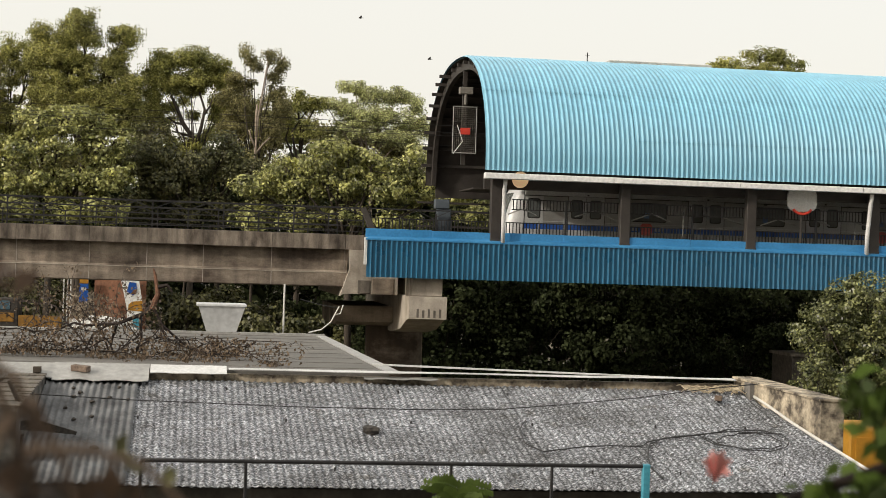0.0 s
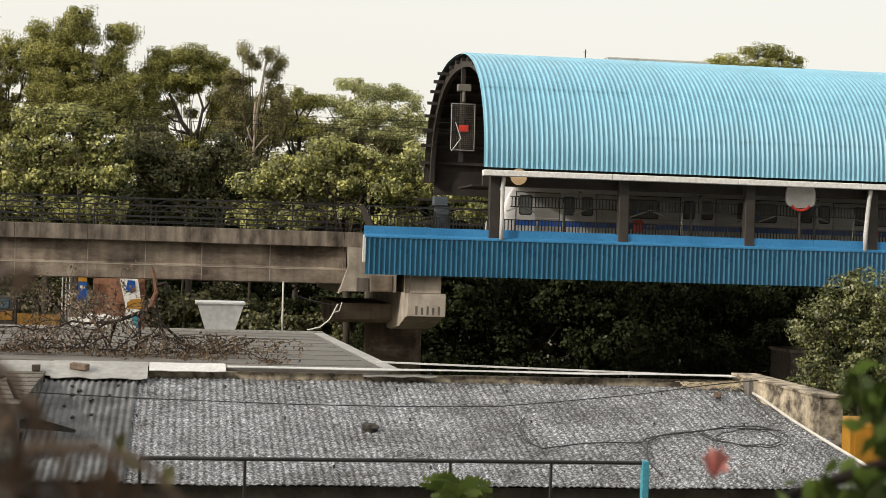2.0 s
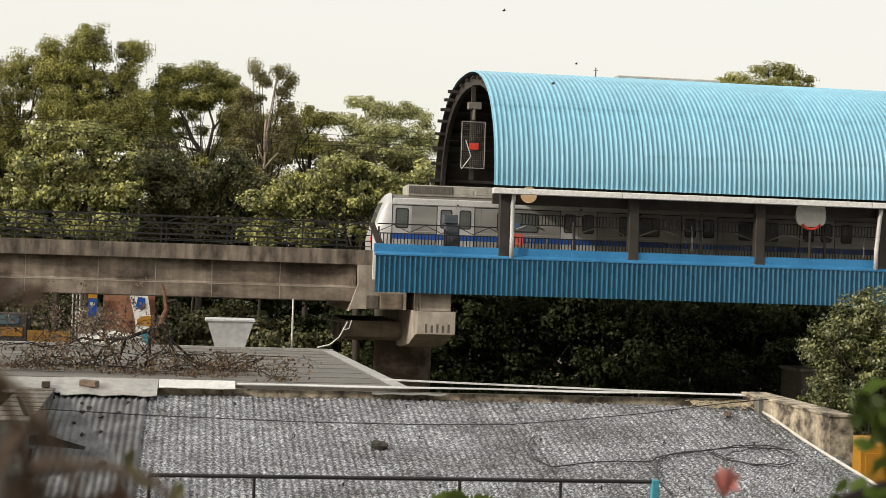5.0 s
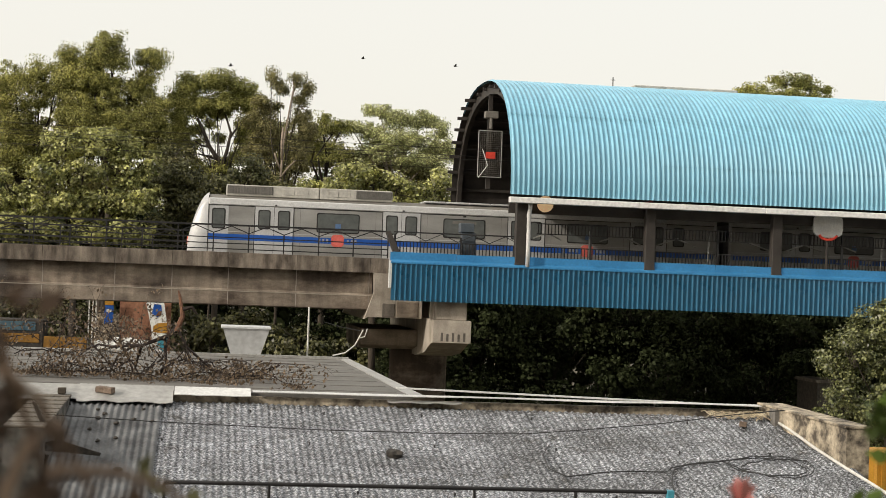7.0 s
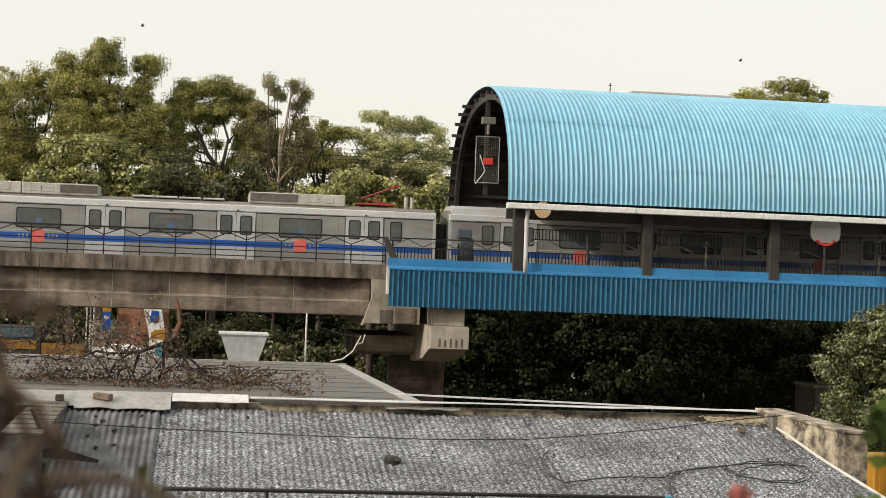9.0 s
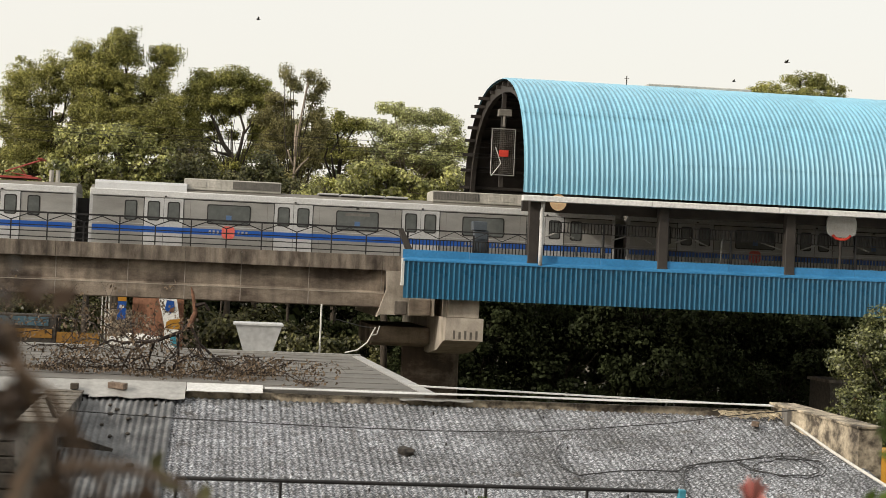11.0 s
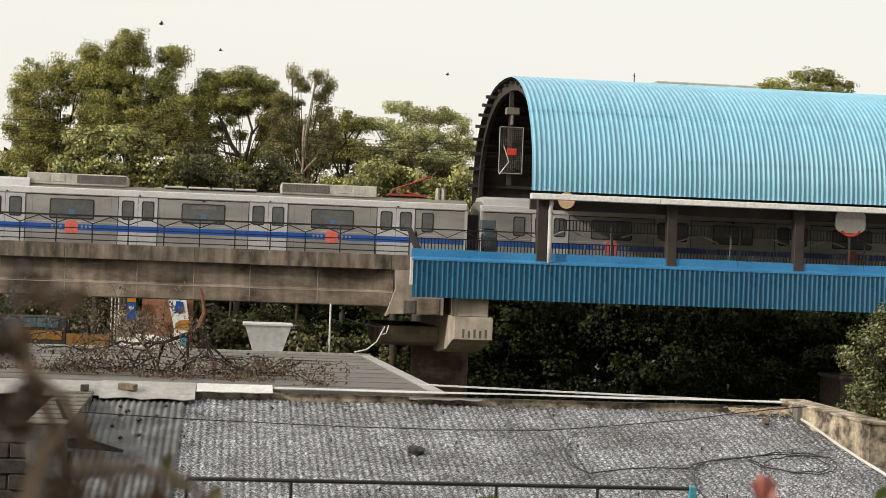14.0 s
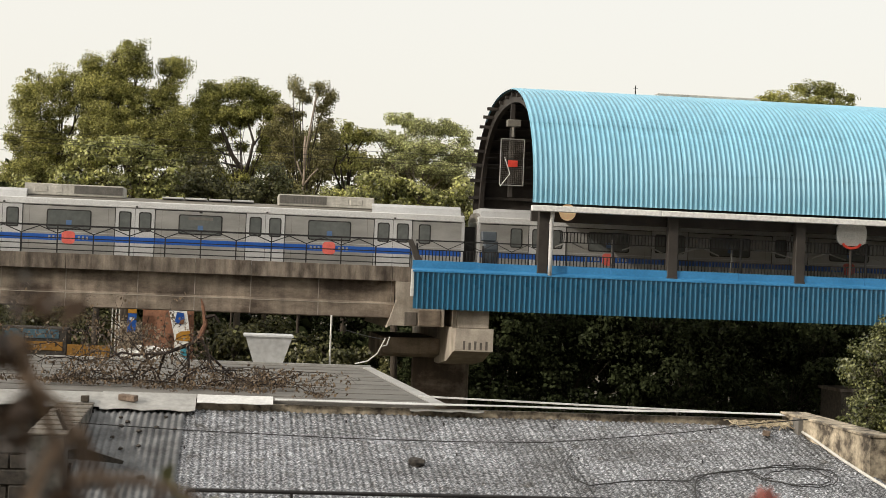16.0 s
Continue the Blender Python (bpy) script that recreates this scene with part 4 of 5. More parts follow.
def far_woods():
    """One long belt of woods that closes the view behind everything."""
    rng = np.random.default_rng(77)
    n = 95000
    x = rng.uniform(-75, 130, n)
    top = 14.2 + 0.8 * np.sin(x * 0.31) + 0.6 * np.sin(x * 0.83 + 1) + 0.4 * np.sin(x * 2.1)
    z = top * rng.uniform(0, 1, n) ** 0.6
    y = 46 + 3.5 * rng.normal(size=n) * 0.5 + 1.5 * np.sin(x * 1.3 + z)
    w = thing("far_woods", "dense woods closing the distance, leaves coloured dark as in shade", "woods", kind="stuff")
    # the belt shares the deep-shade leaf so gaps stay dark
    leaf_mesh(rng, np.stack([x, y, z], 1), 0.75, "foliage", "leaf_deep_shade", w)


far_woods()


def sky_blocker_behind():
    """Plain tall houses, never in view, added behind the viewpoint to block sky light."""
    h = thing("apartment_block", "unseen plastered block added behind the viewpoint to hold back sky light", "building", (0, -86, 0), kind="structure")
    part("wall", B(-70, 70, -8, 0, 0.1, 40), "old_plaster", h)
    part("roof_slab", B(-70.4, 70.4, -8.4, 0.4, 40.0, 40.3), "concrete_dark", h)
    for f in range(10):
        for k in range(-12, 13):
            part("window", B(k * 5.4 - 0.8, k * 5.4 + 0.8, 0.0, 0.06, 1.5 + f * 3.5, 3.2 + f * 3.5), "glass", h)


M["pale_bark"] = surf("pale_bark", (0.21, 0.165, 0.125), (0.36, 0.295, 0.23), 3, 0.85, 0, 0.4, 14)
trees()


# ---- near buildings ----
def flaky(name):
    """Grey cement sheet with pale lichen flakes, dark pits and broad grimy patches."""
    m = bpy.data.materials.new(name)
    m.use_nodes = True
    nt = m.node_tree
    N, L = nt.nodes.new, nt.links.new
    bsdf = nt.nodes["Principled BSDF"]
    co = N("ShaderNodeTexCoord")
    mp = N("ShaderNodeMapping")
    mp.inputs["Rotation"].default_value = (0.7, 0.45, 0.95)
    L(co.outputs["Object"], mp.inputs[0])

    def tone(scale, detail, stops, twist=0.0):
        n = N("ShaderNodeTexNoise")
        n.inputs["Scale"].default_value, n.inputs["Detail"].default_value = scale, detail
        n.inputs["Distortion"].default_value = twist
        L(mp.outputs[0], n.inputs["Vector"])
        r = N("ShaderNodeValToRGB")
        r.color_ramp.elements[0].position, r.color_ramp.elements[1].position = stops[0][0], stops[-1][0]
        r.color_ramp.elements[0].color, r.color_ramp.elements[1].color = (*stops[0][1], 1), (*stops[-1][1], 1)
        for p, c in stops[1:-1]:
            r.color_ramp.elements.new(p).color = (*c, 1)
        L(n.outputs[0], r.inputs[0])
        return n.outputs[0], r.outputs[0]

    grain, col = tone(24, 5, [(0.37, (0.028, 0.029, 0.032)), (0.48, (0.13, 0.135, 0.146)), (0.55, (0.27, 0.28, 0.305)), (0.64, (0.58, 0.605, 0.65))], 0.6)
    for scale, detail, stops in ((5.5, 4, [(0.3, (0.72, 0.72, 0.72)), (0.7, (1.2, 1.2, 1.2))]),
                                 (0.75, 6, [(0.34, (0.62, 0.61, 0.60)), (0.62, (1.18, 1.18, 1.18))]),
                                 (2.4, 5, [(0.58, (1.0, 1.0, 1.0)), (0.72, (0.52, 0.49, 0.45))])):
        _, r = tone(scale, detail, stops)
        mx = N("ShaderNodeMix")
        mx.data_type, mx.blend_type = "RGBA", "MULTIPLY"
        mx.inputs["Factor"].default_value = 1
        L(col, mx.inputs["A"])
        L(r, mx.inputs["B"])
        col = mx.outputs["Result"]
    L(col, bsdf.inputs["Base Color"])
    bsdf.inputs["Roughness"].default_value = 0.95
    b = N("ShaderNodeBump")
    b.inputs["Strength"].default_value, b.inputs["Distance"].default_value = 0.8, 0.02
    L(grain, b.inputs["Height"])
    L(b.outputs[0], bsdf.inputs["Normal"])
    return m


M["asbestos_speckled"] = flaky("weathered_asbestos")
M["old_plaster"] = surf("old_plaster", (0.085, 0.07, 0.055), (0.56, 0.48, 0.36), 3.2, 0.92, 0, 0.4, 18, streak=(0.5, 1.2), spread=(0.38, 0.6))
M["dark_plaster"] = surf("dark_plaster", (0.09, 0.085, 0.08), (0.19, 0.18, 0.165), 1.2, 0.95, 0, 0.3, 12)
M["grey_sheet"] = surf("grey_roof_sheet", (0.105, 0.10, 0.09), (0.185, 0.175, 0.16), 0.7, 0.8, 0, 0.15, 7, stretch=(0.4, 1, 1))
M["brick"] = surf("brick", (0.22, 0.10, 0.06), (0.36, 0.18, 0.11), 6, 0.9, 0, 0.4, 30)
M["old_brick"] = surf("old_brick", (0.11, 0.08, 0.06), (0.24, 0.18, 0.14), 7, 0.95, 0, 0.5, 30)
M["white_cloth"] = surf("white_sheet", (0.7, 0.7, 0.68), (0.85, 0.85, 0.83), 2, 0.7, 0, 0.3, 8)
M["pale_paint"] = surf("pale_paint", (0.50, 0.51, 0.52), (0.57, 0.58, 0.59), 0.8, 0.5, 0, 0.02, 6)
M["grimy_plaster"] = surf("grimy_plaster", (0.035, 0.033, 0.03), (0.20, 0.19, 0.17), 2.2, 0.95, 0, 0.4, 18, streak=(0.5, 1.3), spread=(0.4, 0.65))
M["slate"] = surf("worn_boards", (0.085, 0.075, 0.062), (0.20, 0.175, 0.145), 3, 0.9, 0, 0.4, 18, stretch=(3, 0.4, 1))
M["dull_orange"] = surf("dull_orange", (0.24, 0.12, 0.025), (0.38, 0.20, 0.04), 2.5, 0.8, 0, 0.2, 14, streak=(0.7, 1.15))
M["dull_blue"] = surf("dull_blue", (0.05, 0.10, 0.14), (0.09, 0.16, 0.20), 2.5, 0.7, 0, 0.1, 14, streak=(0.7, 1.15))
M["teal"] = surf("teal_paint", (0.05, 0.25, 0.34), (0.07, 0.33, 0.43), 2, 0.5, 0, 0.05)
M["yellow"] = surf("yellow_paint", (0.38, 0.18, 0.016), (0.50, 0.25, 0.026), 1, 0.6, 0, 0.05)
M["wire"] = surf("black_cable", (0.012, 0.012, 0.012), (0.03, 0.03, 0.03), 5, 0.6, 0, 0)
M["pvc"] = surf("pale_pipe", (0.55, 0.54, 0.5), (0.7, 0.69, 0.65), 2, 0.5, 0, 0)
M["stone"] = surf("dark_stone", (0.03, 0.028, 0.026), (0.08, 0.07, 0.06), 6, 0.9, 0, 0.6, 20)
M["twig"] = surf("dry_twig", (0.018, 0.013, 0.011), (0.050, 0.036, 0.029), 6, 0.9, 0, 0.3)
M["split_wood"] = surf("split_wood", (0.085, 0.040, 0.025), (0.24, 0.12, 0.07), 7, 0.8, 0, 0.3)
M["dry_leaf"] = leafmat("dry_leaf", (0.10, 0.07, 0.045), (0.19, 0.135, 0.085), 0.8, 0.3)
M["straw"] = surf("straw", (0.42, 0.35, 0.24), (0.6, 0.52, 0.38), 5, 0.9, 0, 0)

RY0, RY1, RZ0, RZ1 = -38.5, -32.3, 5.06, 6.28
SLOPE = (RZ1 - RZ0) / (RY1 - RY0)


def roof_z(y):
    return RZ0 + (y - RY0) * SLOPE


def corrugated_sheet(name, x0, x1, y0, y1, lift, mat, parent, label="", pitch=0.13, amp=0.014, tail=0.0, seed=0, rows=16):
    rng = random.Random(seed)
    n = int((x1 - x0) / pitch * 8)
    verts, faces = [], []
    sag = [rng.uniform(-0.008, 0.008) for _ in range(rows + 1)]
    for layer in (0.0, -0.008):
        for j in range(rows + 1):
            v = j / rows
            for i in range(n + 1):
                x = x0 + (x1 - x0) * i / n
                y = y0 + (y1 - y0) * v
                if j == 0:
                    y -= tail * noise.noise((x * 0.8, seed, 0))
                z = roof_z(y) + lift + amp * math.cos(2 * math.pi * x / pitch) + sag[j] + 0.012 * noise.noise((x * 0.7, y * 0.7, seed)) + layer
                verts.append((x, y, z))
    w, off = n + 1, (n + 1) * (rows + 1)
    for j in range(rows):
        for i in range(n):
            a = j * w + i
            faces.append((a, a + 1, a + w + 1, a + w))
            faces.append((off + a, off + a + w, off + a + w + 1, off + a + 1))
    for i in range(n):
        faces.append((i, off + i, off + i + 1, i + 1))
    return grid_mesh(name, verts, faces, mat, parent, label, smooth=True)


def near_building():
    b = thing("shed", "low shed with weathered corrugated asbestos roof and plastered walls", "building")
    x = -0.95
    k = 0
    while x < 11.95:
        w = min(1.05, 12.1 - x)
        corrugated_sheet("roof_sheet", x, x + w + 0.07, -38.5, -32.3, 0.007 * (k % 2), "asbestos_speckled", b, tail=0.03, seed=k, rows=18)
        x += 1.05
        k += 1
    corrugated_sheet("roof_sheet", -2.72, -0.86, -38.55, -32.35, 0.055, "asbestos", b, "plainer grey corrugated sheet", tail=0.04, seed=99, amp=0.018)
    part("front_wall", B(-3.3, 12.1, -38.25, -38.05, 0.1, 5.0), "dark_plaster", b, "dark grey plastered front wall")
    part("back_wall", B(-3.3, 11.4, -32.28, -32.05, 0.1, 6.42), "old_plaster", b, "brown crumbling plaster wall top")
    part("rough_wall", B(-9.0, -3.32, -32.3, -32.02, 0.1, 6.3), "grimy_plaster", b, "blackened rough masonry wall")
    rng = random.Random(21)
    for i in range(5):
        for j in range(9):
            xa = -3.36 - 0.52 * (j + 1) + 0.2 * (i % 2)
            za = 4.7 + 0.27 * i
            part("stone", B(xa, xa + 0.51 + rng.uniform(-0.02, 0.008), -36.55 + rng.uniform(-0.04, 0.04), -36.2, za, za + 0.262 + rng.uniform(-0.012, 0.006), bevel=0.02), "stone", b)
    part("wall_core", B(-9.0, -3.4, -36.5, -36.1, 0.1, 6.0), "stone", b)
    part("left_wall", B(-3.2, -2.98, -38.05, -32.3, 0.1, 4.75), "grimy_plaster", b)
    bm = prism(bmesh.new(), [(-35.6, 4.6), (-32.05, 4.6), (-32.05, 6.53), (-35.6, 6.38)], "x", 11.46, 11.92)
    for v in bm.verts:
        if v.co.y < -34:
            v.co.x += 0.52
    part("right_parapet", bm, "old_plaster", b, "stained yellowish parapet wall")
    bm = prism(bmesh.new(), [(-35.63, 6.385), (-32.05, 6.535), (-32.05, 6.575), (-35.63, 6.425)], "x", 11.42, 11.96)
    for v in bm.verts:
        if v.co.y < -34:
            v.co.x += 0.52
    part("parapet_coping", bm, "old_plaster", b)
    part("parapet_patch", B(11.50, 11.62, -32.95, -32.6, 6.1, 6.5), "dark_plaster", b)
    bm = prism(bmesh.new(), [(-32.16, 6.44), (-32.04, 6.44), (-32.04, 6.47), (-32.16, 6.47)], "x", 3.8, 11.4)
    for v in bm.verts:
        v.co.z += 0.21 if v.co.x < 5 else 0.04
    part("edge_strip", bm, "white_metal", b, "long white strip along the roof edge")
    # pale pipe down the verge
    part("verge_pipe", T([(11.50, -32.25, 6.37), (11.66, -33.44, 6.13), (11.76, -34.76, 5.87), (11.9, -35.88, 5.65), (12.05, -36.84, 5.46), (12.16, -37.65, 5.30), (12.24, -38.1, 5.16), (12.22, -38.15, 5.02)], 0.03, n=8), "pvc", b, "pale plastic verge pipe", smooth=True)
    # fixings on the sheets
    rng = random.Random(8)
    for yy in (-37.7, -35.0, -33.0):
        x = -2.6
        while x < 11.2:
            z = roof_z(yy) + (0.1 if x < -0.9 else 0.045)
            part("roof_bolt", T([(x, yy, z - 0.03), (x, yy, z + 0.03)], 0.016, n=6), "rubber", b)
            x += rng.uniform(1.4, 3.4)
    return b


near_building()
sky_blocker_behind()


def flashing():
    rng = random.Random(3)
    def sheet(x0, x1, y0, z0, y1, z1, mat, label, wave=0.02):
        bm = bmesh.new()
        n = 14
        top, bot = [], []
        for i in range(n + 1):
            x = x0 + (x1 - x0) * i / n
            d = wave * math.sin(i * 1.1 + x0) + rng.uniform(-0.4, 0.4) * wave
            bot.append((bm.verts.new((x, y0 + d, z0 + d)), bm.verts.new((x, y0 + d, z0 + d - 0.012))))
            top.append((bm.verts.new((x, y1, z1)), bm.verts.new((x, y1, z1 - 0.012))))
        for i in range(n):
            bm.faces.new((bot[i][0], bot[i + 1][0], top[i + 1][0], top[i][0]))
            bm.faces.new((bot[i][1], top[i][1], top[i + 1][1], bot[i + 1][1]))
            bm.faces.new((bot[i][1], bot[i + 1][1], bot[i + 1][0], bot[i][0]))
            bm.faces.new((top[i][0], top[i + 1][0], top[i + 1][1], top[i][1]))
        for i in (0, n):
            bm.faces.new((bot[i][0], top[i][0], top[i][1], bot[i][1]))
        ob = link("flashing_sheet", bm, mat)
        tagged(ob, label, "metal sheet", "ridge flashing sheets")
    sheet(-5.6, -2.45, -32.75, 6.32, -32.0, 6.56, "galvanised", "bent pale metal sheet laid over the wall top", 0.018)
    sheet(-2.5, -0.66, -32.85, 6.30, -32.0, 6.57, "galvanised", "bent pale metal sheet weighed down by a brick", 0.014)
    sheet(-0.64, 0.86, -32.5, 6.44, -32.0, 6.565, "white_metal", "clean white metal flashing strip", 0.006)
    sheet(0.9, 11.4, -32.42, 6.525, -32.1, 6.535, "white_metal", "long white roof edge strip", 0.008)
    sheet(3.6, 5.1, -32.46, 6.40, -32.3, 6.43, "galvanised", "loose pale metal strip under the roof edge", 0.01)


flashing()


def rear_roof():
    r = thing("long_roof", "flat grey sheet roof with white edge strips behind the shed", "roof", kind="structure")
    part("deck", prism(bmesh.new(), [(-32.0, 6.40), (-13, 6.16), (-13, 6.24), (-32, 6.48)], "x", -16, 4.15), "grey_sheet", r, "dusty grey roof sheets")
    for k in range(9):
        y = -30.6 + 2.1 * k
        part("lap", B(-16, 3.98, y, y + 0.05, 6.472 - (y + 32) * 0.0126, 6.492 - (y + 32) * 0.0126), "grey_sheet", r)
    part("lap_joint", prism(bmesh.new(), [(-31.8, 6.45), (-13.1, 6.22), (-13.1, 6.25), (-31.8, 6.485)], "x", 1.4, 1.75), "grey_sheet", r)
    bm = prism(bmesh.new(), [(-31.9, 6.46), (-12.95, 6.22), (-12.95, 6.27), (-31.9, 6.50)], "x", 4.12, 4.42)
    part("edge_strip", bm, "galvanised", r, "pale verge strip")
    part("ridge_strip", B(-16, 4.4, -13.1, -12.85, 6.2, 6.31), "galvanised", r)
    part("side_wall", B(-16, 4.0, -13.4, -13.2, 0.1, 6.15), "dark_plaster", r)
    part("end_wall", B(3.8, 4.0, -31.9, -13.4, 0.1, 6.12), "dark_plaster", r)


rear_roof()


def dark_yard():
    """Low dark flat roof behind the shed's right half."""
    r = thing("low_roof", "dark flat tarred roof behind the shed", "roof", kind="structure")
    part("slab", B(4.6, 12.5, -31.8, -24, 5.6, 5.8), "dark_plaster", r)
    part("wall", B(4.6, 12.5, -24.2, -24, 0.1, 5.6), "dark_plaster", r)


dark_yard()


def hopper():
    h = thing("ventilation_hood", "white flared sheet-metal ventilation hood on the roof edge", "vent", (1.14, -12.55, 6.3))
    bm = bmesh.new()
    lo = [(-0.46, -0.35, 0), (0.48, -0.35, 0), (0.48, 0.35, 0), (-0.46, 0.35, 0)]
    hi = [(-0.73, -0.6, 0.82), (0.73, -0.6, 0.80), (0.73, 0.6, 0.82), (-0.73, 0.6, 0.82)]
    a = [bm.verts.new(p) for p in lo]
    b = [bm.verts.new(p) for p in hi]
    for i in range(4):
        bm.faces.new((a[i], a[(i + 1) % 4], b[(i + 1) % 4], b[i]))
    bm.faces.new(a[::-1])
    bm.faces.new(b)
    part("cone", bm, "pale_paint", h)
    part("rim", B(-0.79, 0.78, -0.64, 0.64, 0.80, 0.89, bevel=0.02), "pale_paint", h)
    part("curb", B(-0.42, 0.44, -0.33, 0.33, -6.2, 0.0), "dark_plaster", h, "grey masonry flue")
    p = thing("pole", "thin white metal pole at the roof edge", "pole", (3.15, -12.0, 0))
    part("shaft", T([(0, 0, 0), (0, 0, 7.85)], 0.03, n=8), "pvc", p)
    q = thing("bent_pipe", "bent pale conduit with loose cable ends", "pipe", (4.0, -12.9, 6.3))
    part("conduit", T([(-0.1, 0, 0.05), (0.3, 0, 0.15), (0.6, 0, 0.4), (0.85, 0, 0.9)], 0.022, n=7), "pvc", q)
    part("fitting", T([(0.7, 0, 0.62), (0.9, 0, 0.68), (0.98, 0, 0.95)], 0.018, n=6), "pvc", q)
    part("cable", T([(0.8, 0, 0.85), (0.2, 0, 0.95), (-0.4, 0.2, 1.1)], 0.012, n=5), "wire", q)


hopper()


def front_railing():
    r = thing("terrace_railing", "thin dark pipe railing with a teal end post", "railing", (0, -43.5, 5.0))
    part("top_rail", T([(-0.51, 0, 1.11), (6.3, 0, 1.11)], 0.028, n=8), "rail_steel", r)
    for x in (-0.51, 0.86, 3.61, 5.0):
        part("post", T([(x, 0, 0), (x, 0, 1.1)], 0.022, n=7), "rail_steel", r)
    part("end_post", B(6.27, 6.37, -0.05, 0.05, 0, 1.14, bevel=0.01), "teal", r, "teal painted end post")
    t = thing("lower_terrace", "plain concrete terrace slab under the railing", "terrace", kind="structure")
    part("slab", B(-2, 8, -47, -42.9, 4.8, 5.0), "dark_plaster", t)
    part("support", B(-1.8, 7.8, -46.8, -43.2, 0.1, 4.8), "dark_plaster", t)
    c = thing("camera_terrace", "plain concrete roof terrace", "terrace", kind="structure")
    part("slab", B(-6, 6, -78, -60.6, 7.0, 7.25), "dark_plaster", c)
    part("support", B(-5.8, 5.8, -77.8, -60.8, 0.1, 7.0), "dark_plaster", c)


front_railing()


def roof_clutter():
    def brick(x, y, z, rz, label, k=1.0, mat="brick"):
        b = link("brick", B(-0.115 * k, 0.115 * k, -0.055 * k, 0.055 * k, 0, 0.075 * k, bevel=0.012), mat)
        b.matrix_world = pose(x, y, z, 4, 3, rz)
        tagged(b, label, "brick", "loose bricks")
    brick(-1.98, -32.45, 6.43, -25, "worn grey-brown masonry block lying on a metal sheet", 1.55, "old_brick")
    brick(10.76, -33.16, roof_z(-33.16) + 0.04, 70, "dull red-brown brick lying on the corrugated roof", 1.4, "old_brick")
    rng = np.random.default_rng(5)
    def stone(x, y, s, sq):
        bm = bmesh.new()
        bmesh.ops.create_icosphere(bm, subdivisions=2, radius=s)
        for v in bm.verts:
            v.co *= 1 + 0.45 * noise.noise(v.co * (2.2 / s) + Vector((x, y, 0)))
            v.co.z *= sq
        ob = link("stone", bm, "stone")
        ob.location = (x, y, roof_z(y) + s * sq * 0.6 + (0.075 if x < -0.9 else 0.02))
        tagged(ob, "dark stone lying on the corrugated roof", "stone", "stones on the roof")
    stone(3.42, -35.6, 0.16, 0.55)
    stone(-1.45, -36.9, 0.075, 0.5)
    for x, y in ((-1.9, -33.6), (-1.65, -34.2), (-1.35, -33.9), (-2.1, -34.6), (-1.0, -34.0), (-1.9, -35.3), (-1.6, -35.1), (-2.05, -33.3), (-1.2, -33.2), (-2.0, -33.9)):
        stone(x, y, 0.04 + 0.012 * rng.random(), 0.7)
    # black cable across the roof and its loops
    def cable(pts, r, label):
        c = link("cable", T(pts, r, n=6), "wire")
        tagged(c, label, "cable", "roof cables")
    span = [(-2.75, 6.29), (-0.86, 6.21), (2.0, 6.14), (4.0, 6.13), (5.7, 6.16), (6.8, 6.26), (8.23, 6.41), (9.63, 6.61), (10.6, 6.72)]
    cable([(x, -36.0, z) for x, z in span], 0.010, "black cable strung loosely above the roof")
    pts = []
    for i in range(60):
        a = i / 60 * 2 * math.pi * 2.2 + 2.9
        g = 1 - 0.35 * i / 60
        x, y = 10.5 + 0.9 * g * math.cos(a) + 0.12 * math.sin(i * 0.4), -35.8 + 0.62 * g * math.sin(a) + 0.08 * math.cos(i * 0.3)
        pts.append((x, y, roof_z(y) + 0.05 + 0.012 * (i % 3)))
    cable(pts, 0.011, "coiled black cable lying on the roof")
    def lay(line, r):
        pts = []
        for (xa, ya), (xb, yb) in zip(line, line[1:]):
            for i in range(5):
                u = i / 5
                x, y = xa + (xb - xa) * u, ya + (yb - ya) * u + 0.05 * noise.noise((xa + u * 2, ya, 3))
                pts.append((x, y, roof_z(y) + 0.055))
        cable(pts, r, "black cable trailing over the roof")
    lay([(11.3, -35.4), (10.4, -35.25), (9.6, -35.5), (8.6, -35.9), (8.3, -36.25), (7.3, -36.3), (6.4, -36.65), (6.15, -36.2), (6.2, -35.4), (6.5, -34.6)], 0.013)
    lay([(9.8, -35.45), (8.9, -35.75), (8.5, -36.1), (8.3, -36.7), (8.15, -37.4), (8.2, -38.2)], 0.014)
    # dry creeper heap
    for s in range(46):
        a = rng.uniform(0, 6.28)
        cx, cy = 10.95 + rng.normal() * 0.38, -32.55 + rng.normal() * 0.12
        pts = []
        for i in range(7):
            cx += 0.09 * math.cos(a)
            cy += 0.05 * math.sin(a)
            a += rng.normal() * 0.9
            pts.append((cx, cy, roof_z(min(cy, -32.3)) + 0.05 + 0.07 * abs(math.sin(i + s)) + 0.05 * rng.random()))
        if s == 0:
            bm = bmesh.new()
        tube(bm, pts, 0.014, 0.007, 4)
    heap = link("dry_vines", bm, "straw")
    tagged(heap, "heap of dry pale vine stems on the roof corner", "dead plants", kind="stuff")


roof_clutter()


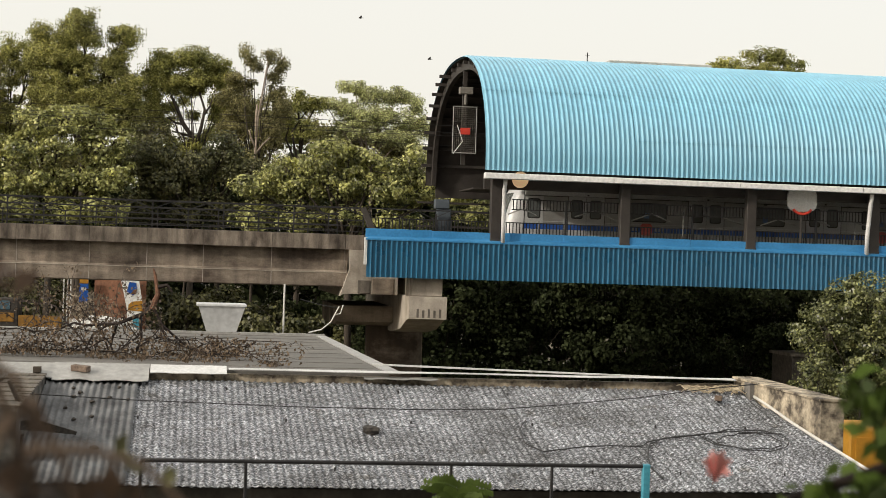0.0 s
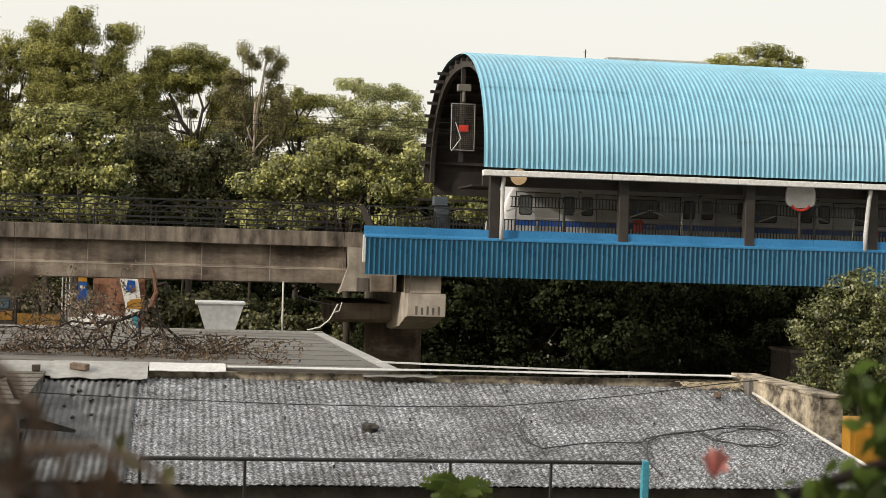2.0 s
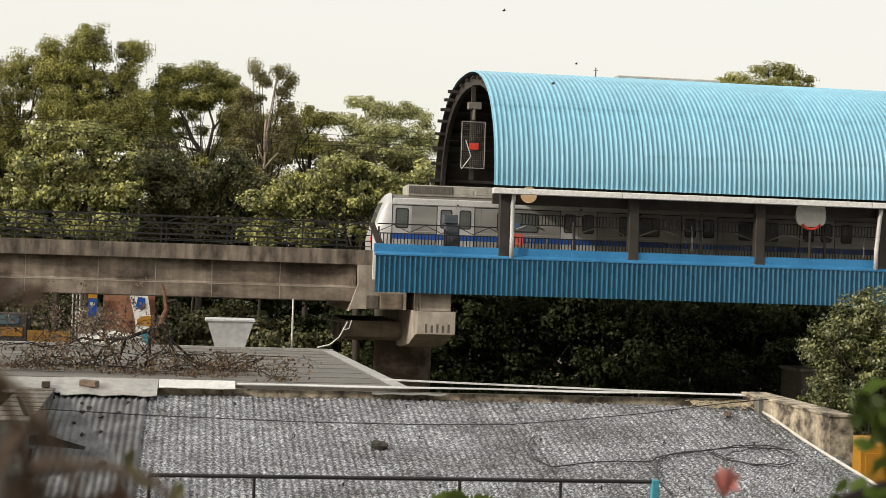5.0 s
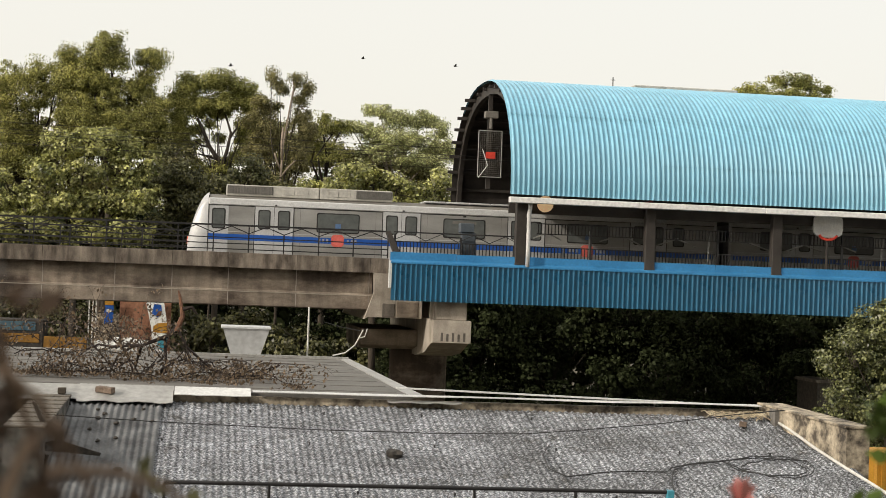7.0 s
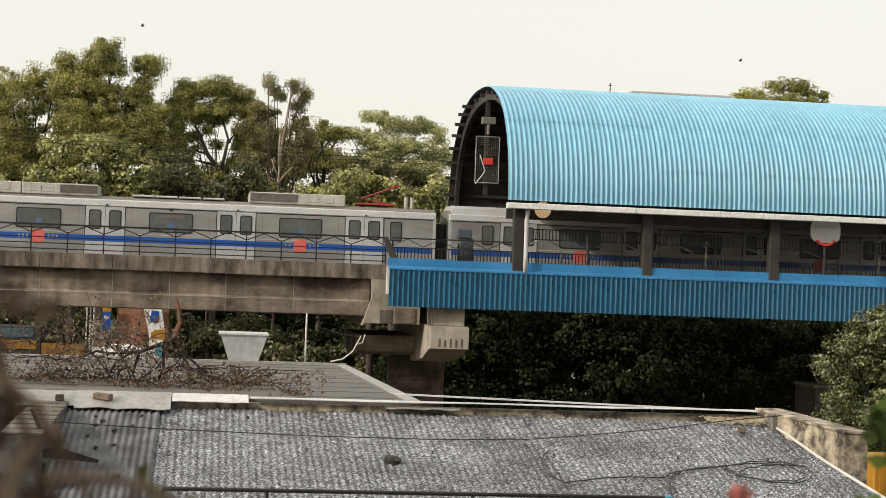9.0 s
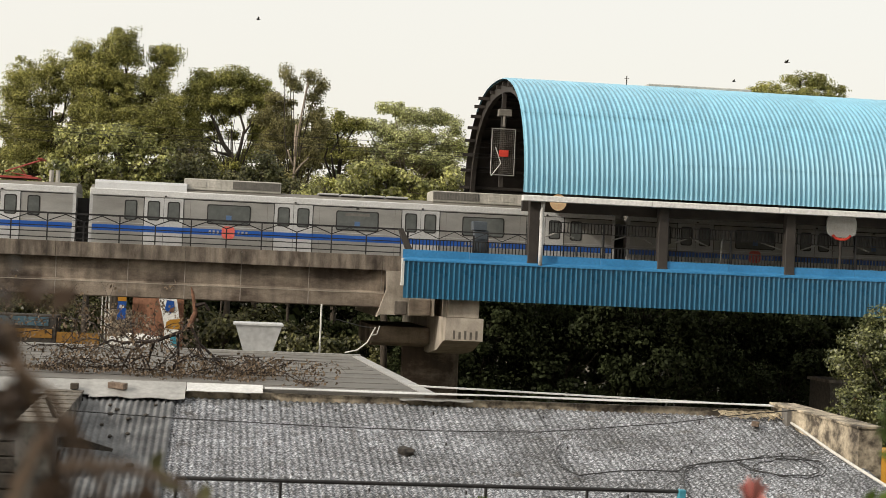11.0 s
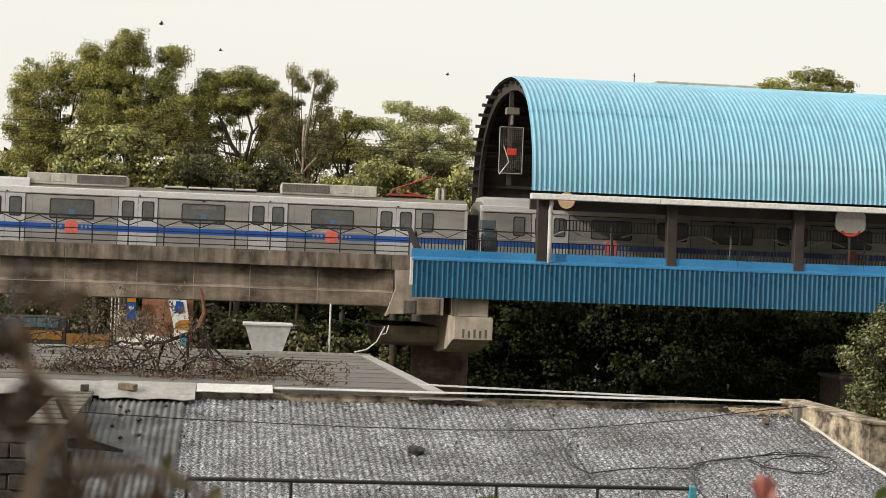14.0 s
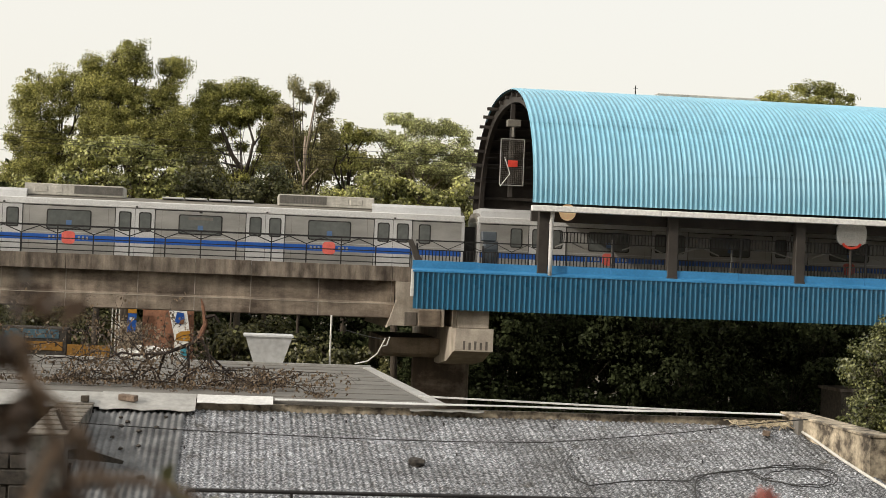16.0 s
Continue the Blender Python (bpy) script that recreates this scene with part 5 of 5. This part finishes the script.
def left_post():
    p = thing("side_wall_stub", "stained grey masonry side wall with slate coping at the roof edge", "wall stub", (-2.92, -35.0, 0))
    bm = prism(bmesh.new(), [(-2.7, 4.8), (2.65, 4.8), (2.65, 6.36), (-2.7, 6.2)], "x", -0.3, 0.3)
    for v in bm.verts:
        v.co.x -= 0.05 * (v.co.y < 0)
    part("body", bm, "grimy_plaster", p)
    for k in range(8):
        y = -2.68 + k * 0.67
        z = 6.205 + 0.03 * (y + 2.7)
        part("coping_slab", B(-0.38, 0.31, y, y + 0.655, z, z + 0.04, bevel=0.008), "slate", p)
    part("knob", B(0.05, 0.2, 2.3, 2.5, 6.4, 6.52, bevel=0.01), "old_plaster", p)
    a = thing("rusty_bracket", "dark rusty metal arm propped on the roof", "metal scrap", (-2.62, -37.0, 5.6))
    part("arm", T([(-0.26, 0, 0.98), (-0.12, 0, 0.68), (0.1, 0, 0.47), (0.22, 0, 0.42)], 0.035, 0.05, 5), "stone", a)
    part("hub", B(0.12, 0.26, -0.05, 0.05, 0.2, 0.5, bevel=0.02), "stone", a)
    bm = prism(bmesh.new(), [(-0.22, 0.27), (0.1, 0.34), (0.3, 0.32), (0.89, 0.15), (0.87, 0.10), (0.3, 0.15), (-0.2, 0.17)], "y", -0.03, 0.03)
    part("blade", bm, "stone", a)
    part("foot", T([(0.0, 0, 0.1), (-0.1, 0.1, -0.25), (0.05, 0.1, -0.3)], 0.03, n=5), "stone", a)


left_post()


def dead_branch():
    rng = np.random.default_rng(17)
    b = thing("dead_branch", "fallen dry broken branch with withered brown leaves on the roof", "branch", (0, -27.5, 0))
    part("broken_end", T([(-0.75, 0, 7.5), (-0.62, 0, 7.85), (-0.70, 0, 8.3), (-0.74, 0, 8.42)], 0.075, 0.015, 6), "split_wood", b, "splintered orange-brown broken end")
    part("splinter", T([(-0.62, 0, 8.0), (-0.42, 0, 8.05), (-0.3, 0, 7.9)], 0.06, 0.025, 5), "twig", b)
    bm = bmesh.new()
    leaves = []

    def grow(p, d, r, depth):
        pts = [Vector(p)]
        n = 5
        step = (0.40, 0.30, 0.22, 0.16)[depth]
        for i in range(n):
            d = (d + Vector(rng.normal(size=3)) * 0.28 + Vector((0, 0, -0.10))).normalized()
            q = pts[-1] + d * step
            if q.z < 6.5:
                q.z = 6.5 + 0.03 * rng.random()
                d.z = abs(d.z) * 0.3
            if q.x > -0.5 and q.z > 6.85:
                q.z = 6.85
            pts.append(q)
            if depth < 3:
                for _ in range(1 if (i + depth) % 2 == 0 else 0):
                    nd = (d + Vector(rng.normal(size=3)) * 0.75).normalized()
                    grow(q, nd, r * 0.55, depth + 1)
            if depth >= 1 and rng.random() < 0.6:
                leaves.append(np.array(q) + rng.normal(size=(4, 3)) * 0.08 + np.array((0, 0, -0.1)))
        tube(bm, pts, r * 0.75, r * 0.4, 5)
    tube(bm, [(-0.72, 0, 7.6), (-0.9, 0, 7.4), (-1.5, 0, 7.15), (-2.2, 0, 7.1)], 0.06, 0.03, 6)
    grow((-1.0, 0, 7.35), Vector((-0.2, -0.2, -0.9)), 0.05, 0)
    grow((-1.5, 0, 7.15), Vector((0.3, 0.2, -0.8)), 0.045, 0)
    grow((-1.7, 0, 7.12), Vector((-0.8, 0.1, -0.5)), 0.04, 0)
    grow((-2.2, 0, 7.1), Vector((-1.0, 0.2, -0.15)), 0.035, 1)
    grow((-0.7, 0, 7.5), Vector((0.35, -0.1, -0.9)), 0.05, 0)
    grow((-0.2, 0, 6.75), Vector((0.9, -0.1, -0.05)), 0.04, 0)
    grow((0.3, 0, 6.6), Vector((0.9, 0.1, 0.0)), 0.035, 0)
    grow((-1.9, 0.3, 6.6), Vector((-0.9, 0.1, 0.0)), 0.035, 0)
    for k in range(5):
        grow((-2.4 + 0.6 * k, rng.normal() * 1.3, 6.56 + 0.25 * rng.random()), Vector((rng.normal() * 0.9, rng.normal() * 0.3, 0.15)), 0.018, 1)
    for k in range(16):
        grow((-4.6 + 0.3 * k, rng.normal() * 0.5, 6.75 + 0.45 * rng.random()), Vector((rng.normal() * 0.6 - 0.3, rng.normal() * 0.2, 0.25)), 0.016, 1)
    part("twig_work", bm, "twig", b)
    c = np.concatenate(leaves)
    c[:, 2] = np.maximum(c[:, 2], 6.52)
    leaf_mesh(rng, c, 0.07, "withered_foliage", "dry_leaf", b, 2.6)


dead_branch()


# ---- street behind the viaduct ----
def street_side():
    w = thing("brick_wall", "brown brick building wall seen under the viaduct", "wall", (0.00, 20.6, 0), kind="structure")
    part("wall", B(-4.6, -2.0, 0, 0.3, 0.1, 7.6), "brick", w)
    part("grey_wall", B(-6.0, -4.62, -0.1, 0.2, 0.1, 6.5), "old_plaster", w)
    p = thing("poster_board", "torn poster on a leaning board in white, yellow and blue", "poster", (-2.75, 20.2, 4.4))
    def slab(name, pts, y0, y1, mat):
        part(name, prism(bmesh.new(), pts, "y", y0, y1), mat, p)
    slab("board", [(-0.1, 0), (0.62, 0), (0.6, 1.6), (0.35, 3.0), (-0.35, 3.05), (-0.5, 2.7), (-0.2, 1.4)], 0, 0.06, "white_cloth")
    slab("dark_patch", [(-0.2, 2.2), (0.1, 2.0), (0.3, 2.3), (0.25, 2.65), (-0.1, 2.7)], -0.02, 0, "stripe")
    slab("orange_patch", [(0.0, 2.05), (0.25, 2.1), (0.3, 2.35), (0.1, 2.3)], -0.035, -0.022, "split_wood")
    slab("yellow_patch", [(-0.12, 1.25), (0.6, 1.2), (0.58, 1.75), (0.1, 1.7), (-0.1, 1.55)], -0.02, 0, "yellow")
    slab("blue_patch", [(0.1, 0.2), (0.61, 0.2), (0.6, 0.95), (0.15, 0.9)], -0.02, 0, "teal")
    s = thing("sign_panel", "narrow blue and orange sign panel", "sign", (-5.11, 20.2, 0))
    part("panel", B(-0.22, 0.22, 0, 0.06, 6.0, 7.3), "stripe", s)
    part("band", B(-0.22, 0.22, -0.02, 0, 6.95, 7.25), "yellow", s)
    part("mark", B(-0.12, 0.12, -0.02, 0, 6.6, 6.75), "white_metal", s)
    m = thing("plastic_sheet", "crumpled white plastic sheet heap", "sheet", (-4.19, 19.6, 4.75))
    bm = bmesh.new()
    bmesh.ops.create_icosphere(bm, subdivisions=4, radius=1)
    for v in bm.verts:
        v.co *= 1 + 0.22 * noise.noise(v.co * 4)
        v.co = Vector((v.co.x * 1.7, v.co.y * 0.4, v.co.z * 0.55 + 0.12 * noise.noise(v.co * 2.5)))
    part("crumpled_plastic", bm, "white_cloth", m)
    t = thing("truck", "blue and orange truck body parked under the viaduct", "truck", (-9.25, 19.5, 0))
    part("cargo_box", B(-2.2, 1.0, 0, 2.2, 4.6, 6.1, bevel=0.04), "stone", t)
    part("side_panel", B(-2.1, 0.6, -0.03, 0.0, 5.55, 6.0, bevel=0.01), "dull_blue", t)
    part("orange_band", B(-2.1, 0.8, -0.03, 0.0, 4.95, 5.4, bevel=0.01), "dull_orange", t)
    part("frame", B(-2.2, 1.0, 0.1, 2.1, 0.5, 4.58), "stone", t)
    for x in (-1.5, 0.3):
        bm = bmesh.new()
        bmesh.ops.create_cone(bm, cap_ends=True, segments=18, radius1=0.5, radius2=0.5, depth=2.2, matrix=pose(x, 1.1, 0.5, 90))
        part("wheels", bm, "rubber", t)
    y = thing("yellow_barrier", "yellow painted barrier wall", "barrier", (-7.10, 19.2, 0))
    part("wall", B(-1.1, 1.0, 0, 0.15, 0.1, 5.3), "dull_orange", y)
    for x in (-5.62, -5.45, -5.3):
        q = thing("pole", "thin pale scaffold pole", "pole", (x * 1.0755, 19.4, 0), "scaffold poles")
        part("shaft", T([(0, 0, 0), (0, 0, 7.4)], 0.035, n=7), "pvc", q)
    g = thing("guard_hut", "hut under the station, coloured dark for shade, partly hidden by leaves", "hut", (25.6, 1.0, 0))
    # dark stone colour on the hut walls carries the station's shade
    part("wall", B(-0.3, 1.25, 0, 2.4, 0.1, 5.17), "stone", g)
    part("roof_slab", B(-0.4, 1.35, -0.1, 2.5, 5.17, 5.30), "concrete_dark", g)
    part("red_sign", B(0.68, 1.1, -0.05, 0.0, 4.5, 4.8), "dark_red", g)
    k = thing("yellow_tank", "yellow painted metal cabin beyond the parapet", "cabin", (15.9, -30.4, 0))
    part("body", B(-1.15, 2.0, 0, 2.0, 0.1, 5.36, bevel=0.05), "yellow", k)
    part("edge", B(-1.0, 0.0, -0.04, 0.0, 3.0, 5.15), "yellow", k)


street_side()


# ---- station fittings ----
def fittings():
    d = thing("round_sign", "white rounded station sign with orange ring on a pole", "sign", (24.47, -1.72, 9.40))
    bm = bmesh.new()
    prof = []
    for i in range(28):
        a = 2 * math.pi * i / 28
        prof.append((0.62 * math.copysign(abs(math.cos(a)) ** 0.55, math.cos(a)), 2.24 + 0.47 * math.copysign(abs(math.sin(a)) ** 0.6, math.sin(a))))
    part("board", prism(bm, prof, "y", -0.06, 0.06), "white_metal", d, "off-white sign board")
    ring = T([(0.38 * math.cos(a), -0.07, 1.93 + 0.25 * math.sin(a)) for a in [math.pi * (1.08 + 0.84 * i / 16) for i in range(17)]], 0.055, n=6)
    part("ring", ring, "red", d, "orange-red half ring")
    part("pole", T([(0, 0.02, 0), (0, 0.02, 1.9)], 0.06, n=8), "dark_steel", d)
    o = thing("clock_disc", "round amber-lit disc hung under the eave", "sign", (12.81, -1.95, 12.0))
    bm = bmesh.new()
    bmesh.ops.create_cone(bm, cap_ends=True, segments=26, radius1=0.32, radius2=0.32, depth=0.1, matrix=pose(0, 0, 0, 90))
    part("face", bm, "amber", o, "glowing amber face")
    part("hanger", B(-0.02, 0.02, -0.02, 0.02, 0.3, 0.45), "dark_steel", o)
    m = thing("signal_cage", "wire mesh cage with red sign at the roof end", "cage", (11.7, 5.0, 0))
    for a, b in (((-0.52, 13.4), (0.5, 13.4)), ((-0.52, 15.4), (0.5, 15.4)), ((-0.52, 13.4), (-0.52, 15.4)), ((0.5, 13.4), (0.5, 15.4))):
        part("frame_bar", T([(a[0], 0, a[1]), (b[0], 0, b[1])], 0.022, n=5), "galvanised", m)
    bm = bmesh.new()
    for i in range(1, 12):
        x = -0.52 + 1.02 * i / 12
        tube(bm, [(x, 0, 13.4), (x, 0, 15.4)], 0.0045, n=3)
    for i in range(1, 24):
        z = 13.4 + 2.0 * i / 24
        tube(bm, [(-0.52, 0, z), (0.5, 0, z)], 0.0045, n=3)
    part("mesh", bm, "train_roof", m)
    part("red_sign", B(-0.2, 0.22, -0.06, -0.03, 14.2, 14.48, bevel=0.005), "red", m)
    part("mast", B(-0.12, 0.06, 0.1, 0.25, 12.9, 17.0), "dark_steel", m)
    part("equipment_box", B(-0.28, 0.3, -0.1, 0.3, 15.95, 16.25, bevel=0.02), "train_roof", m)
    part("insulator", T([(0, 0, 15.95), (0, 0, 15.5)], 0.08, n=8), "train_roof", m)
    part("stay", T([(-0.35, -0.05, 14.6), (-0.1, -0.05, 13.9), (-0.5, -0.05, 13.35)], 0.02, n=5), "white_metal", m)
    c = thing("cabinet", "grey-blue equipment cabinet on the platform end", "cabinet", (9.95, -1.0, 9.42))
    part("body", B(-0.28, 0.28, -0.2, 0.2, 0, 1.35, bevel=0.02), "cabinet", c)
    part("door", B(-0.24, 0.24, -0.215, -0.19, 0.1, 1.25, bevel=0.008), "cabinet", c)
    part("hood", B(-0.36, 0.2, -0.25, 0.25, 1.36, 1.72, bevel=0.02), "cabinet", c)
    a = thing("antenna", "thin dark antenna on the roof ridge", "antenna", (17.02, 5.0, 17.4))
    part("mast", T([(0, 0, 0), (0, 0, 0.62)], 0.025, n=5), "dark_steel", a)
    part("arm", T([(-0.1, 0, 0.5), (0.1, 0, 0.5)], 0.012, n=4), "dark_steel", a)
    v = thing("roof_vent", "long beige ridge ventilator box on the station roof", "vent", (20.86, 7.4, 17.85))
    part("box", B(-2.4, 2.4, -0.6, 0.6, -0.4, 0.12, bevel=0.03), "roof_unit", v)


M["amber"] = surf("amber_face", (0.72, 0.50, 0.28), (0.85, 0.68, 0.45), 5, 0.5, 0, 0)
ab = M["amber"].node_tree.nodes["Principled BSDF"]
ab.inputs["Emission Color"].default_value, ab.inputs["Emission Strength"].default_value = (1.0, 0.65, 0.35, 1), 0.3
M["cabinet"] = surf("cabinet_paint", (0.055, 0.07, 0.085), (0.085, 0.10, 0.118), 2, 0.5, 0, 0.05)
fittings()


# ---- foreground plants on the terrace edge ----
M["leaf_fresh"] = leafmat("leaf_fresh", (0.10, 0.16, 0.03), (0.20, 0.28, 0.06), 2.0, 0.45)
M["petal"] = leafmat("petal", (0.72, 0.26, 0.24), (0.82, 0.36, 0.32), 3.0, 0.4)
M["dry_stem"] = surf("dry_stem", (0.20, 0.14, 0.10), (0.32, 0.23, 0.16), 8, 0.9, 0, 0)
M["dry_brown"] = leafmat("dry_brown", (0.075, 0.05, 0.034), (0.15, 0.095, 0.06), 3.0, 0.3)


def spot(px, py, d):
    """A place d metres ahead, by the picture's shares across and down at the first aim."""
    m = aim(8.9, 0.14, 1.6)
    k = math.tan(radians(15))
    return m @ (Vector(((2 * px - 1) * k, (0.5 - py) * 2 * k * 0.5625, -1)) * d)


def frond(bm, p, d, length, n, size, rng):
    """Leaflets in pairs along a thin rib, joined to it."""
    d = Vector(d).normalized()
    side = d.cross(Vector((0, -1, 0.2))).normalized()
    rib = []
    for i in range(n):
        u = i / (n - 1)
        q = Vector(p) + d * length * u + Vector((0, 0, -0.25 * length * u * u))
        rib.append((bm.verts.new(q), bm.verts.new(q + Vector((0, 0.004, 0.006)))))
        for s in (-1, 1):
            a = (side * s + d * 0.5 + Vector((0, 0, -0.25))).normalized()
            w = a.cross(Vector((0, 1, 0.3))).normalized() * size * 0.2
            L = size * (1 - 0.45 * abs(u - 0.4)) * rng.uniform(0.8, 1.15)
            v = [bm.verts.new(c) for c in (q + a * L * 0.45 + w, q + a * L, q + a * L * 0.45 - w)]
            bm.faces.new([rib[-1][0], *v])
    for r, t in zip(rib, rib[1:]):
        bm.faces.new((r[0], t[0], t[1], r[1]))


def foreground():
    rng = random.Random(9)
    # young neem top beyond the railing
    t = thing("neem_sapling", "young neem sapling with fresh green feathery fronds", "sapling", (0, 0, 0))
    top = spot(0.515, 0.975, 19.5)
    part("stem", T([(top.x, top.y, 0.0), (top.x - 0.05, top.y, 3), (top.x, top.y, top.z)], 0.05, 0.012, 7), "bark", t)
    for k in range(16):
        a = k * 2.4
        bm = bmesh.new()
        d = (math.cos(a), 0.5 * math.sin(a), rng.uniform(-0.15, 0.75))
        frond(bm, top + Vector((0, 0, -0.05 * (k % 4))), d, rng.uniform(0.3, 0.5), 9, 0.13, rng)
        part("frond", bm, "leaf_fresh", t)
    # dry blurred shrub close by
    s = thing("dry_shrub", "dry brown shrub stems close to the viewpoint", "shrub", (0, 0, 0))
    base = Vector((-0.5, -63.6, 7.25))
    stems = (((-0.06, 1.1), (0.0, 0.85), (0.035, 0.80), (0.07, 0.93), (0.10, 1.1)), ((-0.04, 0.62), (0.0, 0.80), (0.02, 0.90), (0.05, 1.05)),
             ((-0.03, 0.70), (0.015, 0.76), (0.04, 0.88), (0.03, 1.08)), ((0.03, 0.90), (0.10, 0.90), (0.16, 0.93), (0.21, 1.02)))
    for st in stems:
        pts = [spot(x, y, 1.7 + 0.06 * i) for i, (x, y) in enumerate(st)]
        part("stem", T(pts, 0.007, 0.004, 6), "dry_stem", s)
    part("stem", T([base, base + Vector((0.2, 0, 0.5)), spot(0.0, 1.05, 1.7)], 0.012, 0.008, 6), "dry_stem", s)
    nr = np.random.default_rng(3)
    cs = [np.array(spot(x, y, 1.8)) + nr.normal(size=(n, 3)) * w * 0.7 for x, y, n, w in ((-0.03, 0.55, 9, 0.022), (-0.045, 0.66, 14, 0.03), (-0.035, 0.79, 14, 0.03), (0.0, 0.93, 10, 0.03), (0.03, 0.99, 9, 0.035), (0.07, 1.0, 6, 0.03), (0.12, 1.02, 5, 0.025))]
    leaf_mesh(nr, np.concatenate(cs), 0.035, "withered_foliage", "dry_brown", s)
    cs = [np.array(spot(x, y, 2.9)) + nr.normal(size=(n, 3)) * 0.012 for x, y, n in ((0.135, 0.925, 2), (0.145, 0.94, 2), (0.19, 0.95, 2), (0.195, 0.965, 1))]
    leaf_mesh(nr, np.concatenate(cs), 0.036, "green_foliage", "leaf_shade", s)
    # leafy flowering shrub
    f = thing("flowering_shrub", "leafy shrub with a single pink-red flower close by", "shrub", (0, 0, 0))
    pts = [spot(1.12, 0.86, 3.6), spot(0.97, 0.945, 3.7), spot(0.90, 0.985, 3.8), spot(0.84, 1.04, 3.8)]
    part("stem", T(pts, 0.018, 0.010, 7), "twig", f)
    part("stem", T([spot(0.84, 1.04, 3.8), Vector((0.9, -61.7, 7.25))], 0.02, 0.022, 7), "twig", f)
    part("stem", T([spot(1.12, 0.86, 3.6), spot(1.03, 0.80, 3.7), spot(0.975, 0.79, 3.7)], 0.01, 0.005, 6), "twig", f)
    part("stem", T([spot(0.86, 1.03, 3.8), spot(0.80, 0.97, 3.8), spot(0.803, 0.93, 3.8)], 0.006, 0.003, 5), "twig", f)
    cs = [np.array(spot(x, y, 3.7)) + nr.normal(size=(n, 3)) * w for x, y, n, w in ((0.985, 0.80, 26, 0.035), (0.965, 0.785, 9, 0.02), (1.0, 0.86, 14, 0.03), (1.02, 0.76, 30, 0.05), (0.93, 0.985, 12, 0.03), (0.97, 0.98, 24, 0.035), (1.0, 0.99, 22, 0.04), (1.05, 0.9, 30, 0.06))]
    tagged(leaf_mesh(nr, np.concatenate(cs), 0.055, "leafage", "leaf_fresh", f), kind="stuff")
    bm = bmesh.new()
    c = spot(0.805, 0.925, 3.8)
    for k in range(6):
        a = k * 1.05
        d = Vector((math.cos(a) * 0.7, -0.3, math.sin(a) * 0.6 + 0.3)).normalized()
        w = d.cross(Vector((0, 1, 0))).normalized() * 0.014
        v = [bm.verts.new(q) for q in (c + Vector((0, 0, -0.04)), c + d * 0.02 + w, c + d * 0.042, c + d * 0.02 - w)]
        bm.faces.new(v)
    part("flower", bm, "petal", f, "pink-red flower")


foreground()


# ---- birds crossing the sky ----
M["feather"] = surf("feather", (0.02, 0.02, 0.02), (0.05, 0.045, 0.04), 8, 0.8, 0, 0)


def bird():
    b = thing("bird", "small dark bird in level flight", "bird", group="birds in the sky")
    bm = bmesh.new()
    bmesh.ops.create_icosphere(bm, subdivisions=2, radius=0.042)
    for v in bm.verts:
        v.co.x *= 2.2
    part("body", bm, "feather", b)
    for s in (-1, 1):
        bm = bmesh.new()
        prism(bm, [(-0.04, 0.01), (0.035, 0.01), (0.06, 0.1), (0.015, 0.18), (-0.015, 0.1)], "z", -0.006, 0.006)
        for v in bm.verts:
            v.co = Vector((v.co.x, s * v.co.y, v.co.z + 0.6 * abs(v.co.y)))
        part("wing", bm, "feather", b)
    bm = prism(bmesh.new(), [(0.06, -0.02), (0.15, -0.035), (0.15, 0.035), (0.06, 0.02)], "z", -0.006, 0.006)
    part("tail", bm, "feather", b)
    return b


flock = [bird()]
flock[0].scale = (0.7, 0.7, 0.7)
for k in range(9):
    flock.append(copy_thing(flock[0], pose(0, 0, 0)))
# time and place at which each one passes, and its pace in metres a second
PASSES = [
    (9, (18.75, -7.72, 17.45), (-9, 0.0, 0.1)),
    (14.5, (4.61, -3.72, 16.54), (-6.2, 0.0, 0.15)),
    (12.5, (9.38, -2.29, 17.12), (-6.8, 0.0, 0)),
    (7, (5.95, 4.19, 18.16), (-5.0, 0.0, 0.25)),
    (3.5, (22.77, -2.30, 18.99), (-7.5, 0.0, 0.1)),
    (14.5, (-5.23, -19.59, 15.56), (-6, 0.0, 0.1)),
    (7, (0.34, -8.0, 16.13), (-6.0, 0.0, 0.88)),
    (7, (8.18, -8.0, 16.53), (-5.4, 0.0, 0.75)),
    (0, (5.72, -8.0, 17.14), (-6.1, 0.0, -0.57)),
    (0, (8.20, -8.0, 15.82), (-6.0, 0.0, 0.75)),
]



def motions():
    for car, off in cars:
        walk(car, [(t, pose(x + off, TRAIN_Y, 0)) for t, x in NOSE])
    for b, (t0, p, v) in zip(flock, PASSES):
        rows = sorted({0.0, max(0.0, t0 - 0.5), min(16.0, t0 + 1.2), 16.0})
        walk(b, [(t, Matrix.Translation(Vector(p) + Vector((v[0] * (t - t0), 0, v[2] * max(-0.5, min(1.2, t - t0)))))) for t in rows])


motions()
